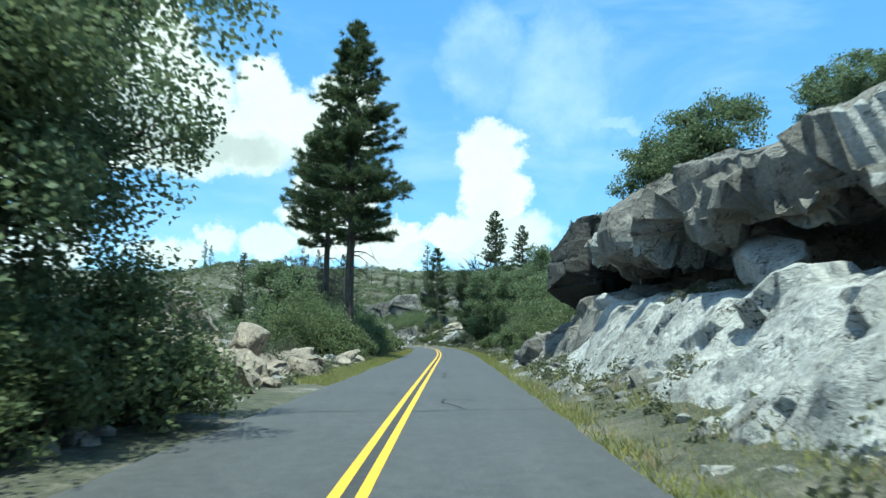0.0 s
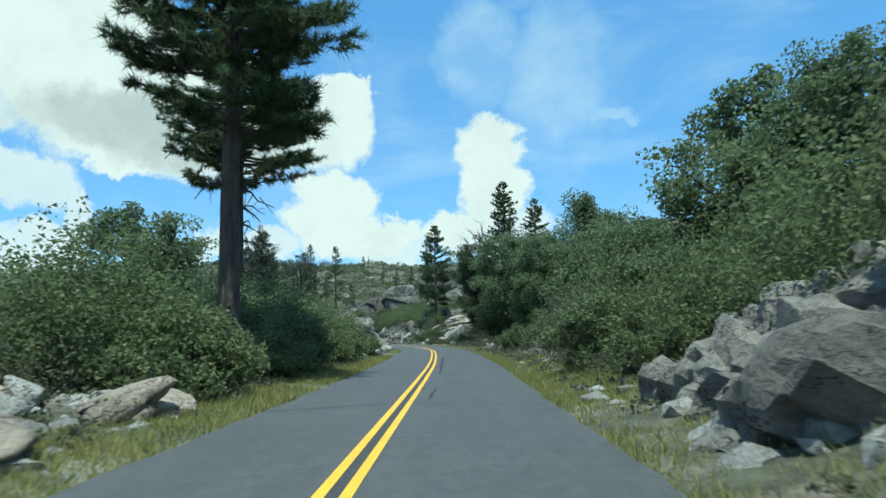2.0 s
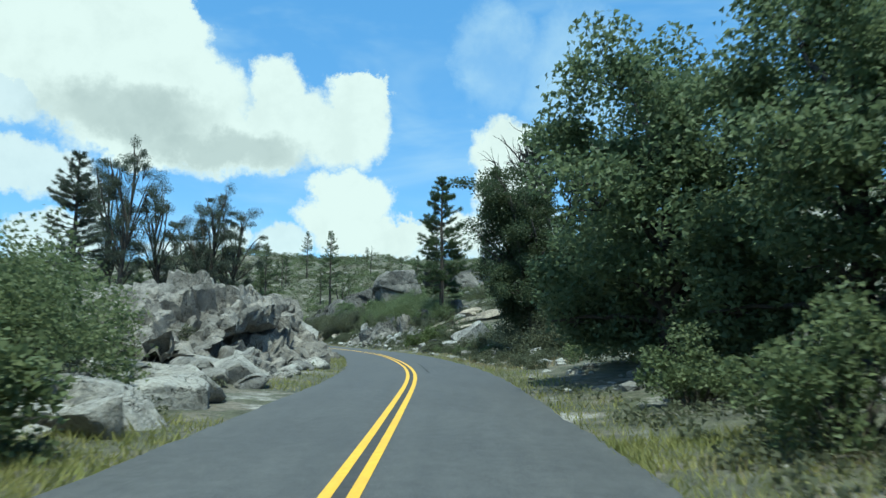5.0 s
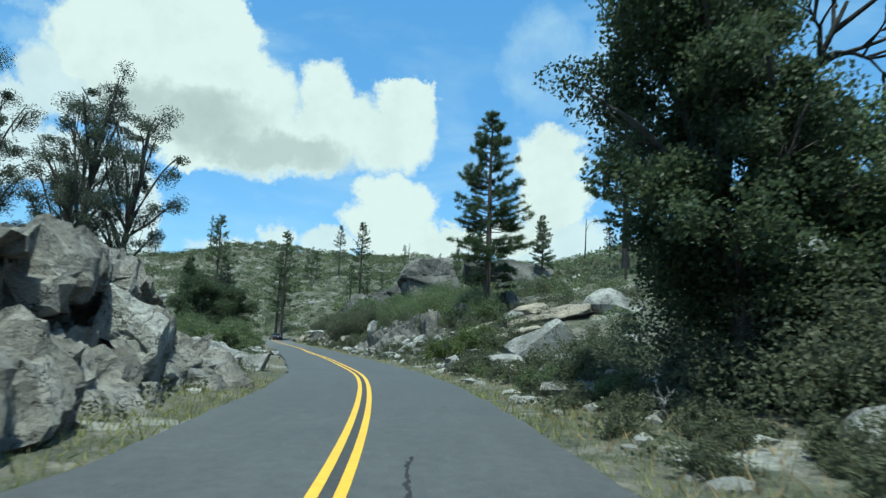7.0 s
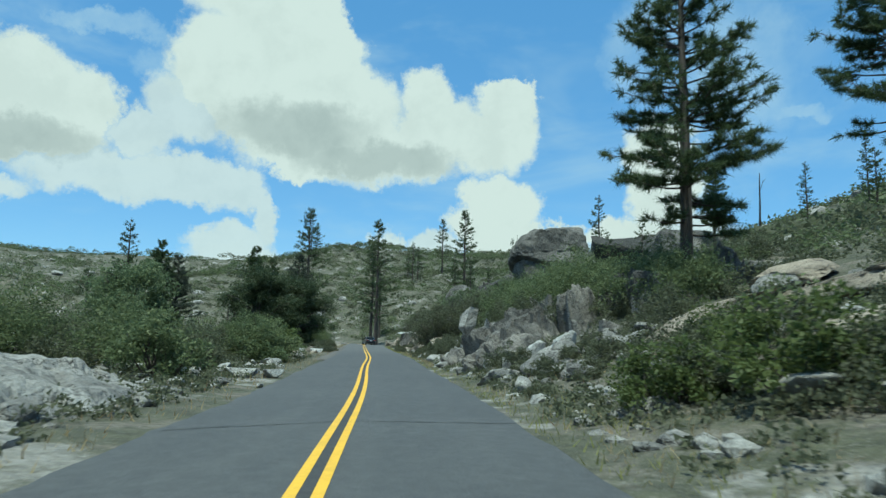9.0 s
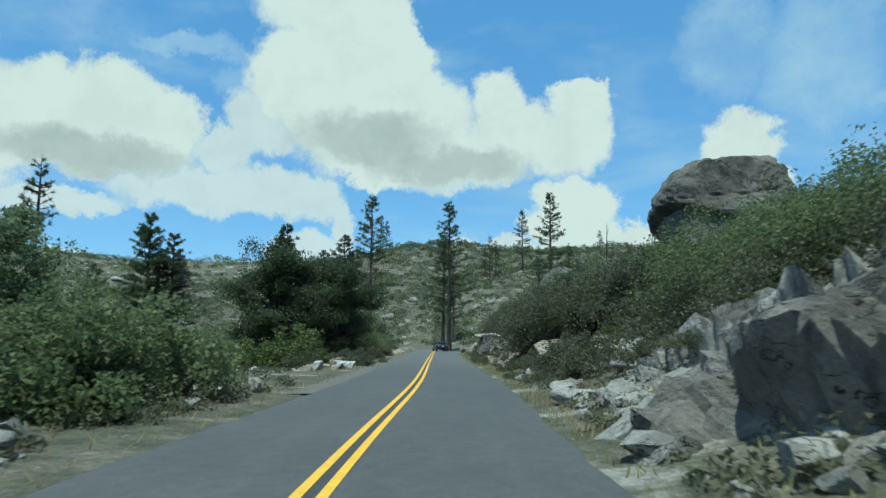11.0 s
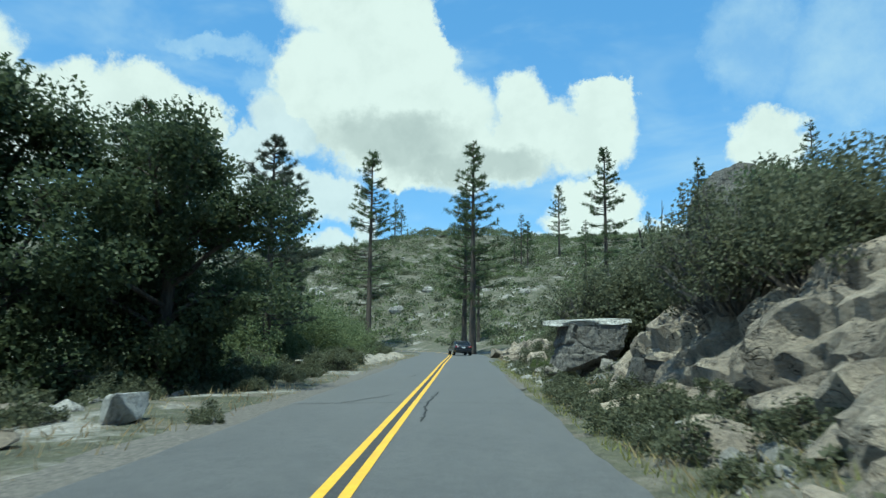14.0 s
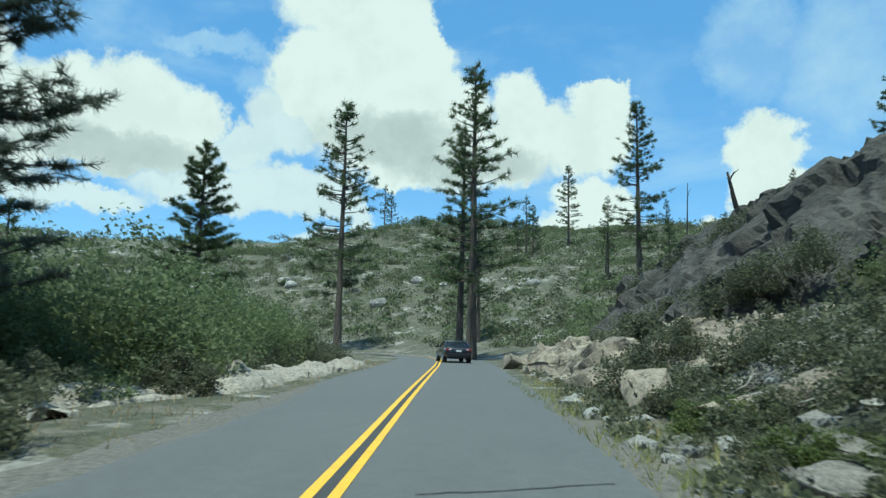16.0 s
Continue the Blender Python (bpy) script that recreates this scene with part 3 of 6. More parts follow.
def crack(points, width):
    """A tarred or open crack in the asphalt, along points (s, d)."""
    rng = np.random.default_rng(int(points[0][0] * 10) + 5)
    p = np.array(points, float)
    t = np.concatenate([[0], np.cumsum(np.linalg.norm(np.diff(p, axis=0), axis=1))])
    k = np.arange(0, t[-1] + 0.09, 0.09)
    s, d = np.interp(k, t, p[:, 0]), np.interp(k, t, p[:, 1])
    s, d = s + 0.10 * fbm(k * 1.5, points[0][0]) + rng.normal(size=len(k)) * 0.012, d + 0.10 * fbm(k * 1.5, points[0][0] + 40) + rng.normal(size=len(k)) * 0.012
    way = np.stack([np.gradient(s), np.gradient(d)], axis=1)
    way /= np.linalg.norm(way, axis=1)[:, None] + 1e-9
    w = width * rng.uniform(0.4, 1.3, len(k))
    a = station(s - way[:, 1] * w, d + way[:, 0] * w)
    b = station(s + way[:, 1] * w, d - way[:, 0] * w)
    z = 0.025 - 0.03 * (d / 2.7) ** 2
    v = np.concatenate([np.c_[a, z], np.c_[b, z]])
    n_ = len(k)
    q = [(i, i + 1, n_ + i + 1, n_ + i) for i in range(n_ - 1)]
    hang("crack", mesh_from("crack", v, q, TAR), road)


ACROSS = [[(16.3, -2.4), (16.8, -0.4)], [(12.3, -2.3), (12.6, -0.4), (12.6, 0.5), (13.0, 1.1), (13.4, 2.7)], [(23.4, -1.6), (23.6, -0.3)], [(23.6, 0.2), (23.4, 1.5)], [(39.8, 0.2), (39.6, 2.6)],
          [(36.0, -2.4), (36.6, -0.5), (36.6, 0.5), (36.2, 2.6)], [(54.1, -2.4), (54.4, -0.5), (54.7, 0.4), (54.8, 1.6), (54.5, 2.7)], [(85.0, -2.4), (86.3, -0.4), (87.7, 2.1), (88.0, 2.7)]]
ACROSS += [[(116.0, -2.4), (117.1, -0.1), (117.4, 2.7)], [(129.6, -2.4), (130.0, -1.5)], [(155.1, -2.4), (156.0, -0.3)], [(157.7, 0.5), (158.7, 2.7)], [(159.8, -2.2), (160.6, -1.2)], [(167.8, -2.4), (168.9, -0.1), (169.3, 2.7)],
           [(166.0, 1.4), (165.9, 2.7)], [(195.5, 0.8), (196.3, 2.7)], [(189.4, -2.3), (190.1, 2.7)], [(180.2, -2.4), (180.9, 2.6)]]
for line in ACROSS:
    crack(line, 0.018)
for line in [[(15.2, 0.75), (14.2, 0.7), (13.1, 1.1)], [(15.1, 0.7), (15.0, 1.4)], [(26.7, 0.2), (26.4, 1.0), (26.1, 1.7)], [(26.5, 0.75), (25.4, 0.6), (24.2, 0.7), (22.8, 0.6)], [(46, 0.4), (50, 0.5), (53.5, 0.35), (56, 0.5), (59, 0.4), (63, 0.7)],
             [(37.5, 0.45), (40.5, 0.5)], [(82.5, 0.55), (86, 0.6), (90.5, 0.7)], [(166.4, -1.0), (166.8, -0.3)], [(191.3, -0.8), (193.4, -0.6)], [(180.4, -1.4), (182.5, -0.7)], [(177, 0.45), (181, 0.4), (184, 0.5)]]:
    crack(line, 0.024)

# ---- rocks ----


def ball(level):
    bm = bmesh.new()
    bmesh.ops.create_icosphere(bm, subdivisions=level, radius=1.0)
    v = np.array([q.co[:] for q in bm.verts])
    f = np.array([[q.index for q in p.verts] for p in bm.faces])
    bm.free()
    return v, f


BALLS = {k: ball(k) for k in (1, 2, 3, 4, 5, 6)}


def cells(p, count, rng, stretch=(1, 1, 1)):
    """For each point the number of its cell in a random cell pattern, and how far it lies inside."""
    lo, hi = p.min(0), p.max(0)
    seeds = rng.uniform(lo, hi, (count, p.shape[1]))
    w = np.array(stretch)[: p.shape[1]]
    best, second, which = np.full(len(p), 1e9), np.full(len(p), 1e9), np.zeros(len(p), int)
    for k in range(count):
        d = (((p - seeds[k]) * w) ** 2).sum(1) ** 0.5
        new_best = d < best
        second = np.where(new_best, best, np.minimum(second, d))
        which = np.where(new_best, k, which)
        best = np.where(new_best, d, best)
    return which, second - best


def rock_shape(seed, level=4, cuts=13, depth=(0.42, 0.8), blocks=0, boxy=False):
    """A broken granite block within about -1..1: a ball cut by planes, split into blocks and worn."""
    rng = np.random.default_rng(seed)
    v, f = BALLS[level]
    v = v * 1.3
    for i in range(cuts):
        nrm = rng.normal(size=3)
        if boxy and i < 6:
            nrm = np.eye(3)[i % 3] * (1 if i < 3 else -1) + rng.normal(size=3) * 0.07
        elif i < 4:
            nrm = np.eye(3)[i % 3] * rng.choice([-1, 1]) + rng.normal(size=3) * 0.18
        nrm /= np.linalg.norm(nrm)
        v = v - np.maximum(v @ nrm - rng.uniform(*depth), 0)[:, None] * nrm
    o = rng.uniform(0, 50, 3)
    if blocks:
        which, inside = cells(v + 0.1 * np.stack([fbm(v[:, 0] * 2 + o[i], v[:, 1] * 2, v[:, 2] * 2) for i in range(3)], 1), blocks, rng, (1.0, 0.6, 1.9))
        push = rng.uniform(-0.13, 0.10, blocks)[which] - 0.05 * (1 - smoothstep(inside, 0.0, 0.06))
        v = v * (1 + push)[:, None]
    lump = fbm(v[:, 0] * 1.3 + o[0], v[:, 1] * 1.3 + o[1], v[:, 2] * 1.3 + o[2], 5)
    fine = fbm(v[:, 0] * 6 + o[1], v[:, 1] * 6 + o[2], v[:, 2] * 6 + o[0], 3)
    return v * (1 + 0.14 * lump + 0.05 * fine)[:, None], f


ROCK_MESHES = {}


def rock(name, kind, x, y, z, size, turn=(0, 0, 0), mat=None, label="", group="", level=4, blocks=0, cuts=13, depth=(0.42, 0.8), boxy=False):
    """A rock whose middle is at (x, y, z), of half sizes size."""
    key = (kind, mat.name, level, blocks)
    if key not in ROCK_MESHES:
        ROCK_MESHES[key] = mesh_from("rock", *rock_shape(kind, level, cuts, depth, blocks, boxy), mat, level < 6)
    ob = new(name, ROCK_MESHES[key])
    ob.matrix_world = pose(x, y, z, *turn) @ Matrix.Diagonal((*size, 1))
    return tagged(ob, label, "rock", group)


def whole_pieces(grid):
    """Give stray bits of a cell to the cell beside them, so that each cell is one piece."""
    grid = grid.copy()
    rows, cols = grid.shape
    for _ in range(3):
        seen = np.zeros(grid.shape, bool)
        largest, stray = {}, []
        for r0 in range(rows):
            for c0 in range(cols):
                if seen[r0, c0]:
                    continue
                mark, todo, group, beside = grid[r0, c0], [(r0, c0)], [], None
                seen[r0, c0] = True
                while todo:
                    r, c = todo.pop()
                    group.append((r, c))
                    for r1, c1 in ((r + 1, c), (r - 1, c), (r, c + 1), (r, c - 1)):
                        if 0 <= r1 < rows and 0 <= c1 < cols:
                            if grid[r1, c1] != mark:
                                beside = grid[r1, c1]
                            elif not seen[r1, c1]:
                                seen[r1, c1] = True
                                todo.append((r1, c1))
                if mark in largest and len(largest[mark][0]) >= len(group):
                    stray.append((group, beside))
                else:
                    if mark in largest:
                        stray.append(largest[mark])
                    largest[mark] = (group, beside)
        for group, beside in stray:
            for r, c in group:
                grid[r, c] = beside if beside is not None else grid[r, c]
        if not stray:
            break
    return grid


def outcrop(name, s0, s1, side, profile, mat, label, seed, count=120, push=0.3, dip=0.0, fade=(2.0, 3.0), step=0.17, stretch=(0.5, 1.3), soften=0.5, other=None, split=0.0, grain=-27, tilt=0.0, third=None, upper=99.0):
    """A rock face along the road: a profile of (offset, height) swept from s0 to s1, split into blocks."""
    rng = np.random.default_rng(seed)
    prof = np.array(profile, float)
    t = np.concatenate([[0], np.cumsum(np.linalg.norm(np.diff(prof, axis=0), axis=1))])
    u = np.arange(0, t[-1], step)
    s = np.arange(s0, s1, step)
    S, U = np.meshgrid(s, u)
    d, z = np.interp(U, t, prof[:, 0]), np.interp(U, t, prof[:, 1])
    end = smoothstep(S, s0, s0 + fade[0]) * (1 - smoothstep(S, s1 - fade[1], s1))
    z = z + dip * (S - (s0 + s1) / 2) * smoothstep(z, 0.5, 3.0)
    d = d + 0.5 * fbm(S * 0.25, seed) + (1 - end) * 1.5
    z = np.where(z > 0, z * (0.25 + 0.75 * end), z) + 0.3 * fbm(S * 0.35, U * 0.3, seed) * smoothstep(z, 0.2, 1.0)
    q = np.stack([S, U], -1).reshape(-1, 2)
    warp = np.stack([fbm(q[:, 0] * 0.8, q[:, 1] * 0.8, seed), fbm(q[:, 0] * 0.8 + 31, q[:, 1] * 0.8, seed)], 1) * 0.7
    slant = q + warp
    c, k = math.cos(radians(grain)), math.sin(radians(grain))
    slant = np.stack([slant[:, 0] * c - slant[:, 1] * k, slant[:, 0] * k + slant[:, 1] * c], 1)
    which, inside = cells(slant, count, rng, stretch)
    w2, in2 = cells(slant, count * 5, rng, stretch)
    off = push * rng.uniform(-1, 1, count)[which] - 0.35 * push * (1 - smoothstep(inside, 0, 0.12)) + 0.42 * push * rng.uniform(-1, 1, count * 5)[w2] - 0.3 * push * (1 - smoothstep(in2, 0, 0.07))
    if tilt:
        for owner, number, amount in ((which, count, tilt), (w2, count * 5, tilt * 1.6)):
            total = np.maximum(np.bincount(owner, minlength=number), 1)
            middle = np.stack([np.bincount(owner, slant[:, i], number) / total for i in range(2)], 1)
            lean = np.clip(rng.normal(size=(number, 2)), -1.6, 1.6) * amount * [0.6, 1.4]
            off = off + ((slant - middle[owner]) * lean[owner]).sum(1)
    if third is not None:
        off = off * (1 + 1.6 * smoothstep(z.ravel(), upper - 0.3, upper + 0.6))
    off = (off + 0.10 * fbm(q[:, 0] * 1.5, q[:, 1] * 1.5, seed, 4) + 0.09 * fbm(q[:, 0] * 3.1 + 9, q[:, 1] * 3.1, seed, 2)).reshape(S.shape)
    wide = np.pad(off, 1, mode="edge")
    off = (1 - soften) * off + 0.25 * soften * (wide[:-2, 1:-1] + wide[2:, 1:-1] + wide[1:-1, :-2] + wide[1:-1, 2:])
    p = station(S, d * side)
    pts = np.concatenate([p, z[..., None]], -1)
    nrm = np.cross(np.gradient(pts, axis=1), np.gradient(pts, axis=0)) * -side
    nrm /= np.linalg.norm(nrm, axis=-1)[..., None] + 1e-9
    pts = pts - nrm * off[..., None] * -1
    i = np.arange(S.size).reshape(S.shape)
    f = np.stack([i[:-1, :-1], i[:-1, 1:], i[1:, 1:], i[1:, :-1]], -1).reshape(-1, 4)
    if side > 0:
        f = f[:, ::-1]
    ob = new(name)
    pts = pts.reshape(-1, 3)
    base = pts.mean(0) * [1, 1, 0]
    ob.location = base
    owner = whole_pieces(which.reshape(S.shape)[:-1, :-1]).ravel()
    for k in np.unique(owner):
        mine, back = np.unique(f[owner == k], return_inverse=True)
        stained = other is not None and S.ravel()[mine].mean() + rng.normal() * 2.2 > split
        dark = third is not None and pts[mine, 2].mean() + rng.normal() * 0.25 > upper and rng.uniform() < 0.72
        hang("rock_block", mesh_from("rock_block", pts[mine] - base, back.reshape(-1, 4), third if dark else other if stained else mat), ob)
    return tagged(ob, label, "rock")


CLIFF = [(3.9, -0.3), (4.3, 0.3), (5.6, 1.95), (8.6, 2.35), (8.7, 3.04), (5.9, 3.15), (5.8, 3.69), (6.6, 4.05), (8.2, 4.84), (9.4, 5.06), (11.5, 6.0), (15, 6.79), (22, 7.87)]
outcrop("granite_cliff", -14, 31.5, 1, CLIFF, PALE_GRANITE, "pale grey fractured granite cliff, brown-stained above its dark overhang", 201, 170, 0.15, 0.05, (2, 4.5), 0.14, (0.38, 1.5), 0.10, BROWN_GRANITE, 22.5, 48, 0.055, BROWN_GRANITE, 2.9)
outcrop("granite_outcrop", 26, 37, 1, [(4.1, -0.3), (4.3, 0.5), (4.6, 1.0), (5.8, 1.25), (6.1, 1.7), (7.6, 2.1), (11, 3.4)], BROWN_GRANITE, "split brown-grey granite ledge with a grassy foot", 210, 110, 0.3, 0.0, (3, 1.5), 0.15, (0.5, 1.3), 0.2, None, 0.0, 45, 0.2)
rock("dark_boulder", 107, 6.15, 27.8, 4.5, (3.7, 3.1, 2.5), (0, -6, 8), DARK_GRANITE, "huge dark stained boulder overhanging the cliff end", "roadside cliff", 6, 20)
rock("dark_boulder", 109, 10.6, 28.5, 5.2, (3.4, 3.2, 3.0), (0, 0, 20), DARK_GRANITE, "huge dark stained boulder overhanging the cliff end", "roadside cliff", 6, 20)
for x, y, z, sx, sy, sz, rx, ry, rz, kind in [(6.0, 12.4, 2.75, 0.75, 1.3, 0.45, 14, -30, 10, 112), (5.5, 22.5, 2.3, 0.5, 0.9, 0.4, 0, -20, 30, 114)]:
    rock("granite_block", kind, x, y, z, (sx, sy, sz), (rx, ry, rz), PALE_GRANITE, "pale angular granite block lodged on the cliff", "roadside cliff")
for i in range(14):
    s, d = RNG.uniform(8, 33), RNG.uniform(3.6, 4.4)
    q = station(s, d)
    r = RNG.uniform(0.12, 0.34)
    rock("boulder", 120 + i % 5, q[0], q[1], float(height(*q)) + r * 0.25, (r, r * 1.3, r * 0.8), tuple(RNG.uniform(-25, 25, 3)), GRANITE,
         "broken granite boulder at the foot of the cliff", "cliff foot boulders")


RUBBLE = {}


def rock_row(s0, s1, d0, d1, n, r0, r1, mat, label, group, kinds=130, seed=1):
    rng = np.random.default_rng(seed)
    for i in range(n):
        s, d, r = rng.uniform(s0, s1), rng.uniform(d0, d1), rng.uniform(r0, r1) ** 1.0
        q = station(s, d)
        size = (r * rng.uniform(0.8, 1.3), r * rng.uniform(0.8, 1.4), r * rng.uniform(0.55, 0.95))
        kind, turn = kinds + int(rng.integers(6)), (rng.uniform(-20, 20), rng.uniform(-20, 20), rng.uniform(0, 360))
        place = (q[0], q[1], float(height(*q)) + size[2] * 0.35)
        if r < 0.40:
            v, f = rock_shape(kind, 2)
            m = np.array(pose(0, 0, 0, *turn).to_3x3()) * np.array(size)
            RUBBLE.setdefault(mat.name, (mat, []))[1].append((v @ m.T + place, f.tolist()))
        else:
            rock("boulder", kind, *place, size, turn, mat, label, group, 4 if r > 0.68 else 3)


PALE = "pale broken granite boulder lying beside the road"
# west rocks by the start
outcrop("granite_outcrop", 10.5, 24, -1, [(3.7, -0.3), (4.2, 0.4), (5.0, 1.0), (6.4, 1.45), (8.5, 1.7), (11, 1.3), (13.5, 0.4)], TAN_GRANITE, "sunlit cream granite outcrop with broken edges", 208, 70, 0.3, 0.0, (2.5, 4), 0.14, (0.6, 1.2), 0.15, None, 0.0, 20, 0.16)
rock("leaning_boulder", 141, -7.5, 20.8, 1.95, (0.75, 0.95, 1.75), (0, -32, 20), TAN_GRANITE, "tall leaning sunlit tan granite block", "west start rocks")
rock("granite_slab", 142, -6.9, 17.2, 0.7, (1.7, 2.2, 0.9), (0, 12, 10), TAN_GRANITE, "sunlit cream granite outcrop with broken edge", "west start rocks", 6, 26)
rock("boulder", 143, -6.6, 23.5, 0.9, (0.9, 1.3, 0.7), (0, 8, 40), TAN_GRANITE, PALE, "west start rocks")
rock_row(11, 37, -8.5, -3.8, 84, 0.2, 0.8, TAN_GRANITE, PALE, "west start rocks", seed=2)
rock_row(34, 40, -6.5, -4.3, 6, 0.25, 0.5, GRANITE, PALE, "west start rocks", seed=3)
# west rocks before the bend
rock_row(62, 80, -6.0, -3.7, 22, 0.3, 0.85, GRANITE, PALE, "west bend rocks", seed=4)
outcrop("granite_outcrop", 79, 106, -1, [(3.5, -0.3), (3.8, 0.6), (4.5, 1.05), (5.6, 1.2), (5.8, 1.75), (5.0, 1.85), (5.0, 2.45), (6.3, 2.75), (9, 3.0), (13, 2.2), (16, 0.6)], BROWN_GRANITE,
        "fractured grey granite outcrop with overhanging ledges", 202, 290, 0.42, -0.015, (7, 5), 0.13, (0.6, 1.2), 0.12, None, 0.0, -28, 0.2)
rock("granite_block", 154, -7.5, 96.1, 1.0, (0.65, 0.9, 1.2), (0, 0, 10), GRANITE, "upright split granite block at the bend", "west bend rocks", 6, 12)
rock_row(80, 100, -5.2, -3.6, 30, 0.2, 0.6, GRANITE, PALE, "west bend rocks", seed=5)
rock_row(103, 116, -7.5, -3.6, 16, 0.25, 0.7, GRANITE, PALE, "west flat rocks", seed=6)
rock_row(116, 150, -7.0, -3.6, 22, 0.15, 0.5, GRANITE, PALE, "west small rocks", seed=7)
rock_row(158, 180, -6.6, -4.4, 13, 0.2, 0.55, TAN_GRANITE, PALE, "west turnout rocks", seed=8)
# east rocks after the oaks
rock("pointed_boulder", 261, 1.45, 112.6, 0.95, (1.65, 1.3, 1.45), (8, -36, 18), GRANITE, "large pointed grey granite boulder among brush", "east slope rocks", 5, 0, 8, (0.66, 0.78), True)
rock("white_rock", 162, 0.05, 104.3, 0.25, (0.28, 0.25, 0.36), (0, 0, 0), TAN_GRANITE, "small bright pointed rock on the verge", "east slope rocks")
rock("boulder", 163, -2.3, 111.0, 0.4, (0.42, 0.36, 0.62), (0, 0, 0), GRANITE, "small upright granite boulder on the verge", "east slope rocks")
rock("boulder", 164, 3.9, 91.4, 0.35, (0.5, 0.5, 0.5), (0, 0, 0), GRANITE, PALE, "east slope rocks")
rock_row(98, 112, 4.5, 9.0, 14, 0.3, 0.8, GRANITE, PALE, "east slope rocks", seed=9)
rock_row(112, 128, 4.2, 12.0, 20, 0.25, 0.75, GRANITE, PALE, "east slope rocks", seed=10)
for x, y, sx, sy, sz, kind in [(-0.4, 119.6, 2.4, 2.2, 0.8, 181), (3.2, 124.0, 3.2, 2.6, 0.8, 182), (-1.4, 126.5, 2.6, 1.6, 0.7, 183), (1.5, 130.5, 2.8, 2.0, 0.7, 184)]:
    rock("granite_slab", kind, x, y, float(height(x, y)) + 0.15, (sx, sy, sz), (0, -14, 15), TAN_GRANITE, "pale exposed granite slab on the slope", "east slope rocks", 5, 18)
rock("spike_rock", 161, -9.7, 132.8, 1.95, (0.42, 0.42, 0.62), (0, 22, 40), GRANITE, "pointed granite block above a fractured outcrop", "east outcrop")
outcrop("granite_outcrop", 126, 149, 1, [(3.5, -0.3), (4.0, 0.4), (5.2, 1.2), (6.6, 1.75), (9.0, 2.2), (12, 3.1), (15, 3.8)], BROWN_GRANITE, "fractured grey granite outcrop on the uphill side", 203, 230, 0.42, 0.0, (5, 8), 0.14, (0.6, 1.2), 0.12, GRANITE, 139.0, 30, 0.18, GREY_GRANITE, 1.6)
outcrop("cut_slope", 164, 185, 1, [(4.2, -0.3), (4.6, 0.45), (5.2, 1.3), (6.0, 2.0), (7.4, 2.6), (9.5, 3.1), (12, 3.6), (15, 4.2)], TAN_GRANITE, "tan broken granite cut slope with ledges", 204, 260, 0.46, 0.0, (4, 4), 0.14, (0.6, 1.2), 0.2, None, 0.0, 35, 0.09)
outcrop("granite_outcrop", 186, 201, 1, [(6.0, -0.3), (6.4, 0.35), (7.6, 0.95), (9.4, 1.7), (12, 3.0)], GREY_GRANITE, "grey granite outcrop with pale flat ledges", 205, 110, 0.3, 0.0, (3, 5), 0.13, (0.45, 1.4), 0.15, PALE_GRANITE, 196.0, 12, 0.12)
outcrop("granite_outcrop", 206, 234, 1, [(4.6, -0.3), (5.2, 0.5), (6.6, 1.2), (9, 1.8), (12, 2.6)], TAN_GRANITE, "pale granite outcrop beside the bend", 206, 130, 0.32, 0.0, (4, 4), 0.15, (0.6, 1.2), 0.15, None, 0.0, 25, 0.16)
outcrop("granite_outcrop", 149, 156.5, 1, [(4.8, -0.3), (5.4, 0.4), (6.6, 1.1), (8, 1.8), (9.5, 2.4), (12, 3.2)], GRANITE, "tumbled grey granite blocks with dark gaps", 209, 80, 0.4, 0.0, (2, 3), 0.15, (0.6, 1.2), 0.15, None, 0.0, 30, 0.18)
outcrop("granite_outcrop", 103, 125, -1, [(3.9, -0.3), (4.4, 0.2), (5.6, 0.65), (7.6, 0.9), (10, 0.75), (13, 0.0)], GRANITE, "low pale granite ledges beside the road", 207, 80, 0.15, 0.0, (3, 5), 0.14, (0.45, 1.3), 0.3, None, 0.0, 8, 0.05)
rock_row(122, 150, 3.5, 6.2, 60, 0.15, 0.5, GRANITE, PALE, "east outcrop", seed=11)
for x, y, r in [(-7.45, 128.1, 0.28), (-8.4, 130.1, 0.3), (-6.6, 128.4, 0.5), (-5.6, 127.4, 0.55)]:
    rock("boulder", 162, x, y, float(height(x, y)) + 0.22, (r, r * 0.9, r * 0.85), (0, 0, 40 * r * 9), PALE_GRANITE, "bright pale rock tumbled to the road's edge", "east outcrop")
for x, y, sx, sy, sz in [(-15.5, 126.2, 0.28, 0.5, 0.3), (-14.9, 127.0, 0.4, 0.35, 0.3), (-16.5, 126.8, 0.55, 0.4, 0.35), (-13.3, 123.2, 0.2, 0.14, 0.1), (-29.3, 160.3, 0.55, 0.5, 0.48), (-32.0, 170.9, 0.5, 0.45, 0.5), (-28.4, 161.0, 0.5, 0.55, 0.3), (-28.9, 162.4, 0.7, 0.5, 0.35), (-31.6, 167.6, 0.6, 0.5, 0.5), (-30.9, 164.6, 0.35, 0.3, 0.22)]:
    rock("boulder", 163, x, y, float(height(x, y)) + sz * 0.45, (sx, sy, sz), (0, 12, 50 * sx * 9), PALE_GRANITE, "bright pale rock lying on the verge", "west small rocks")
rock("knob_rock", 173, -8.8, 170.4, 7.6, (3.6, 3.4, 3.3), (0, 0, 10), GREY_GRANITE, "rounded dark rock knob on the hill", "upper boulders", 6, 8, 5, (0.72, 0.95))
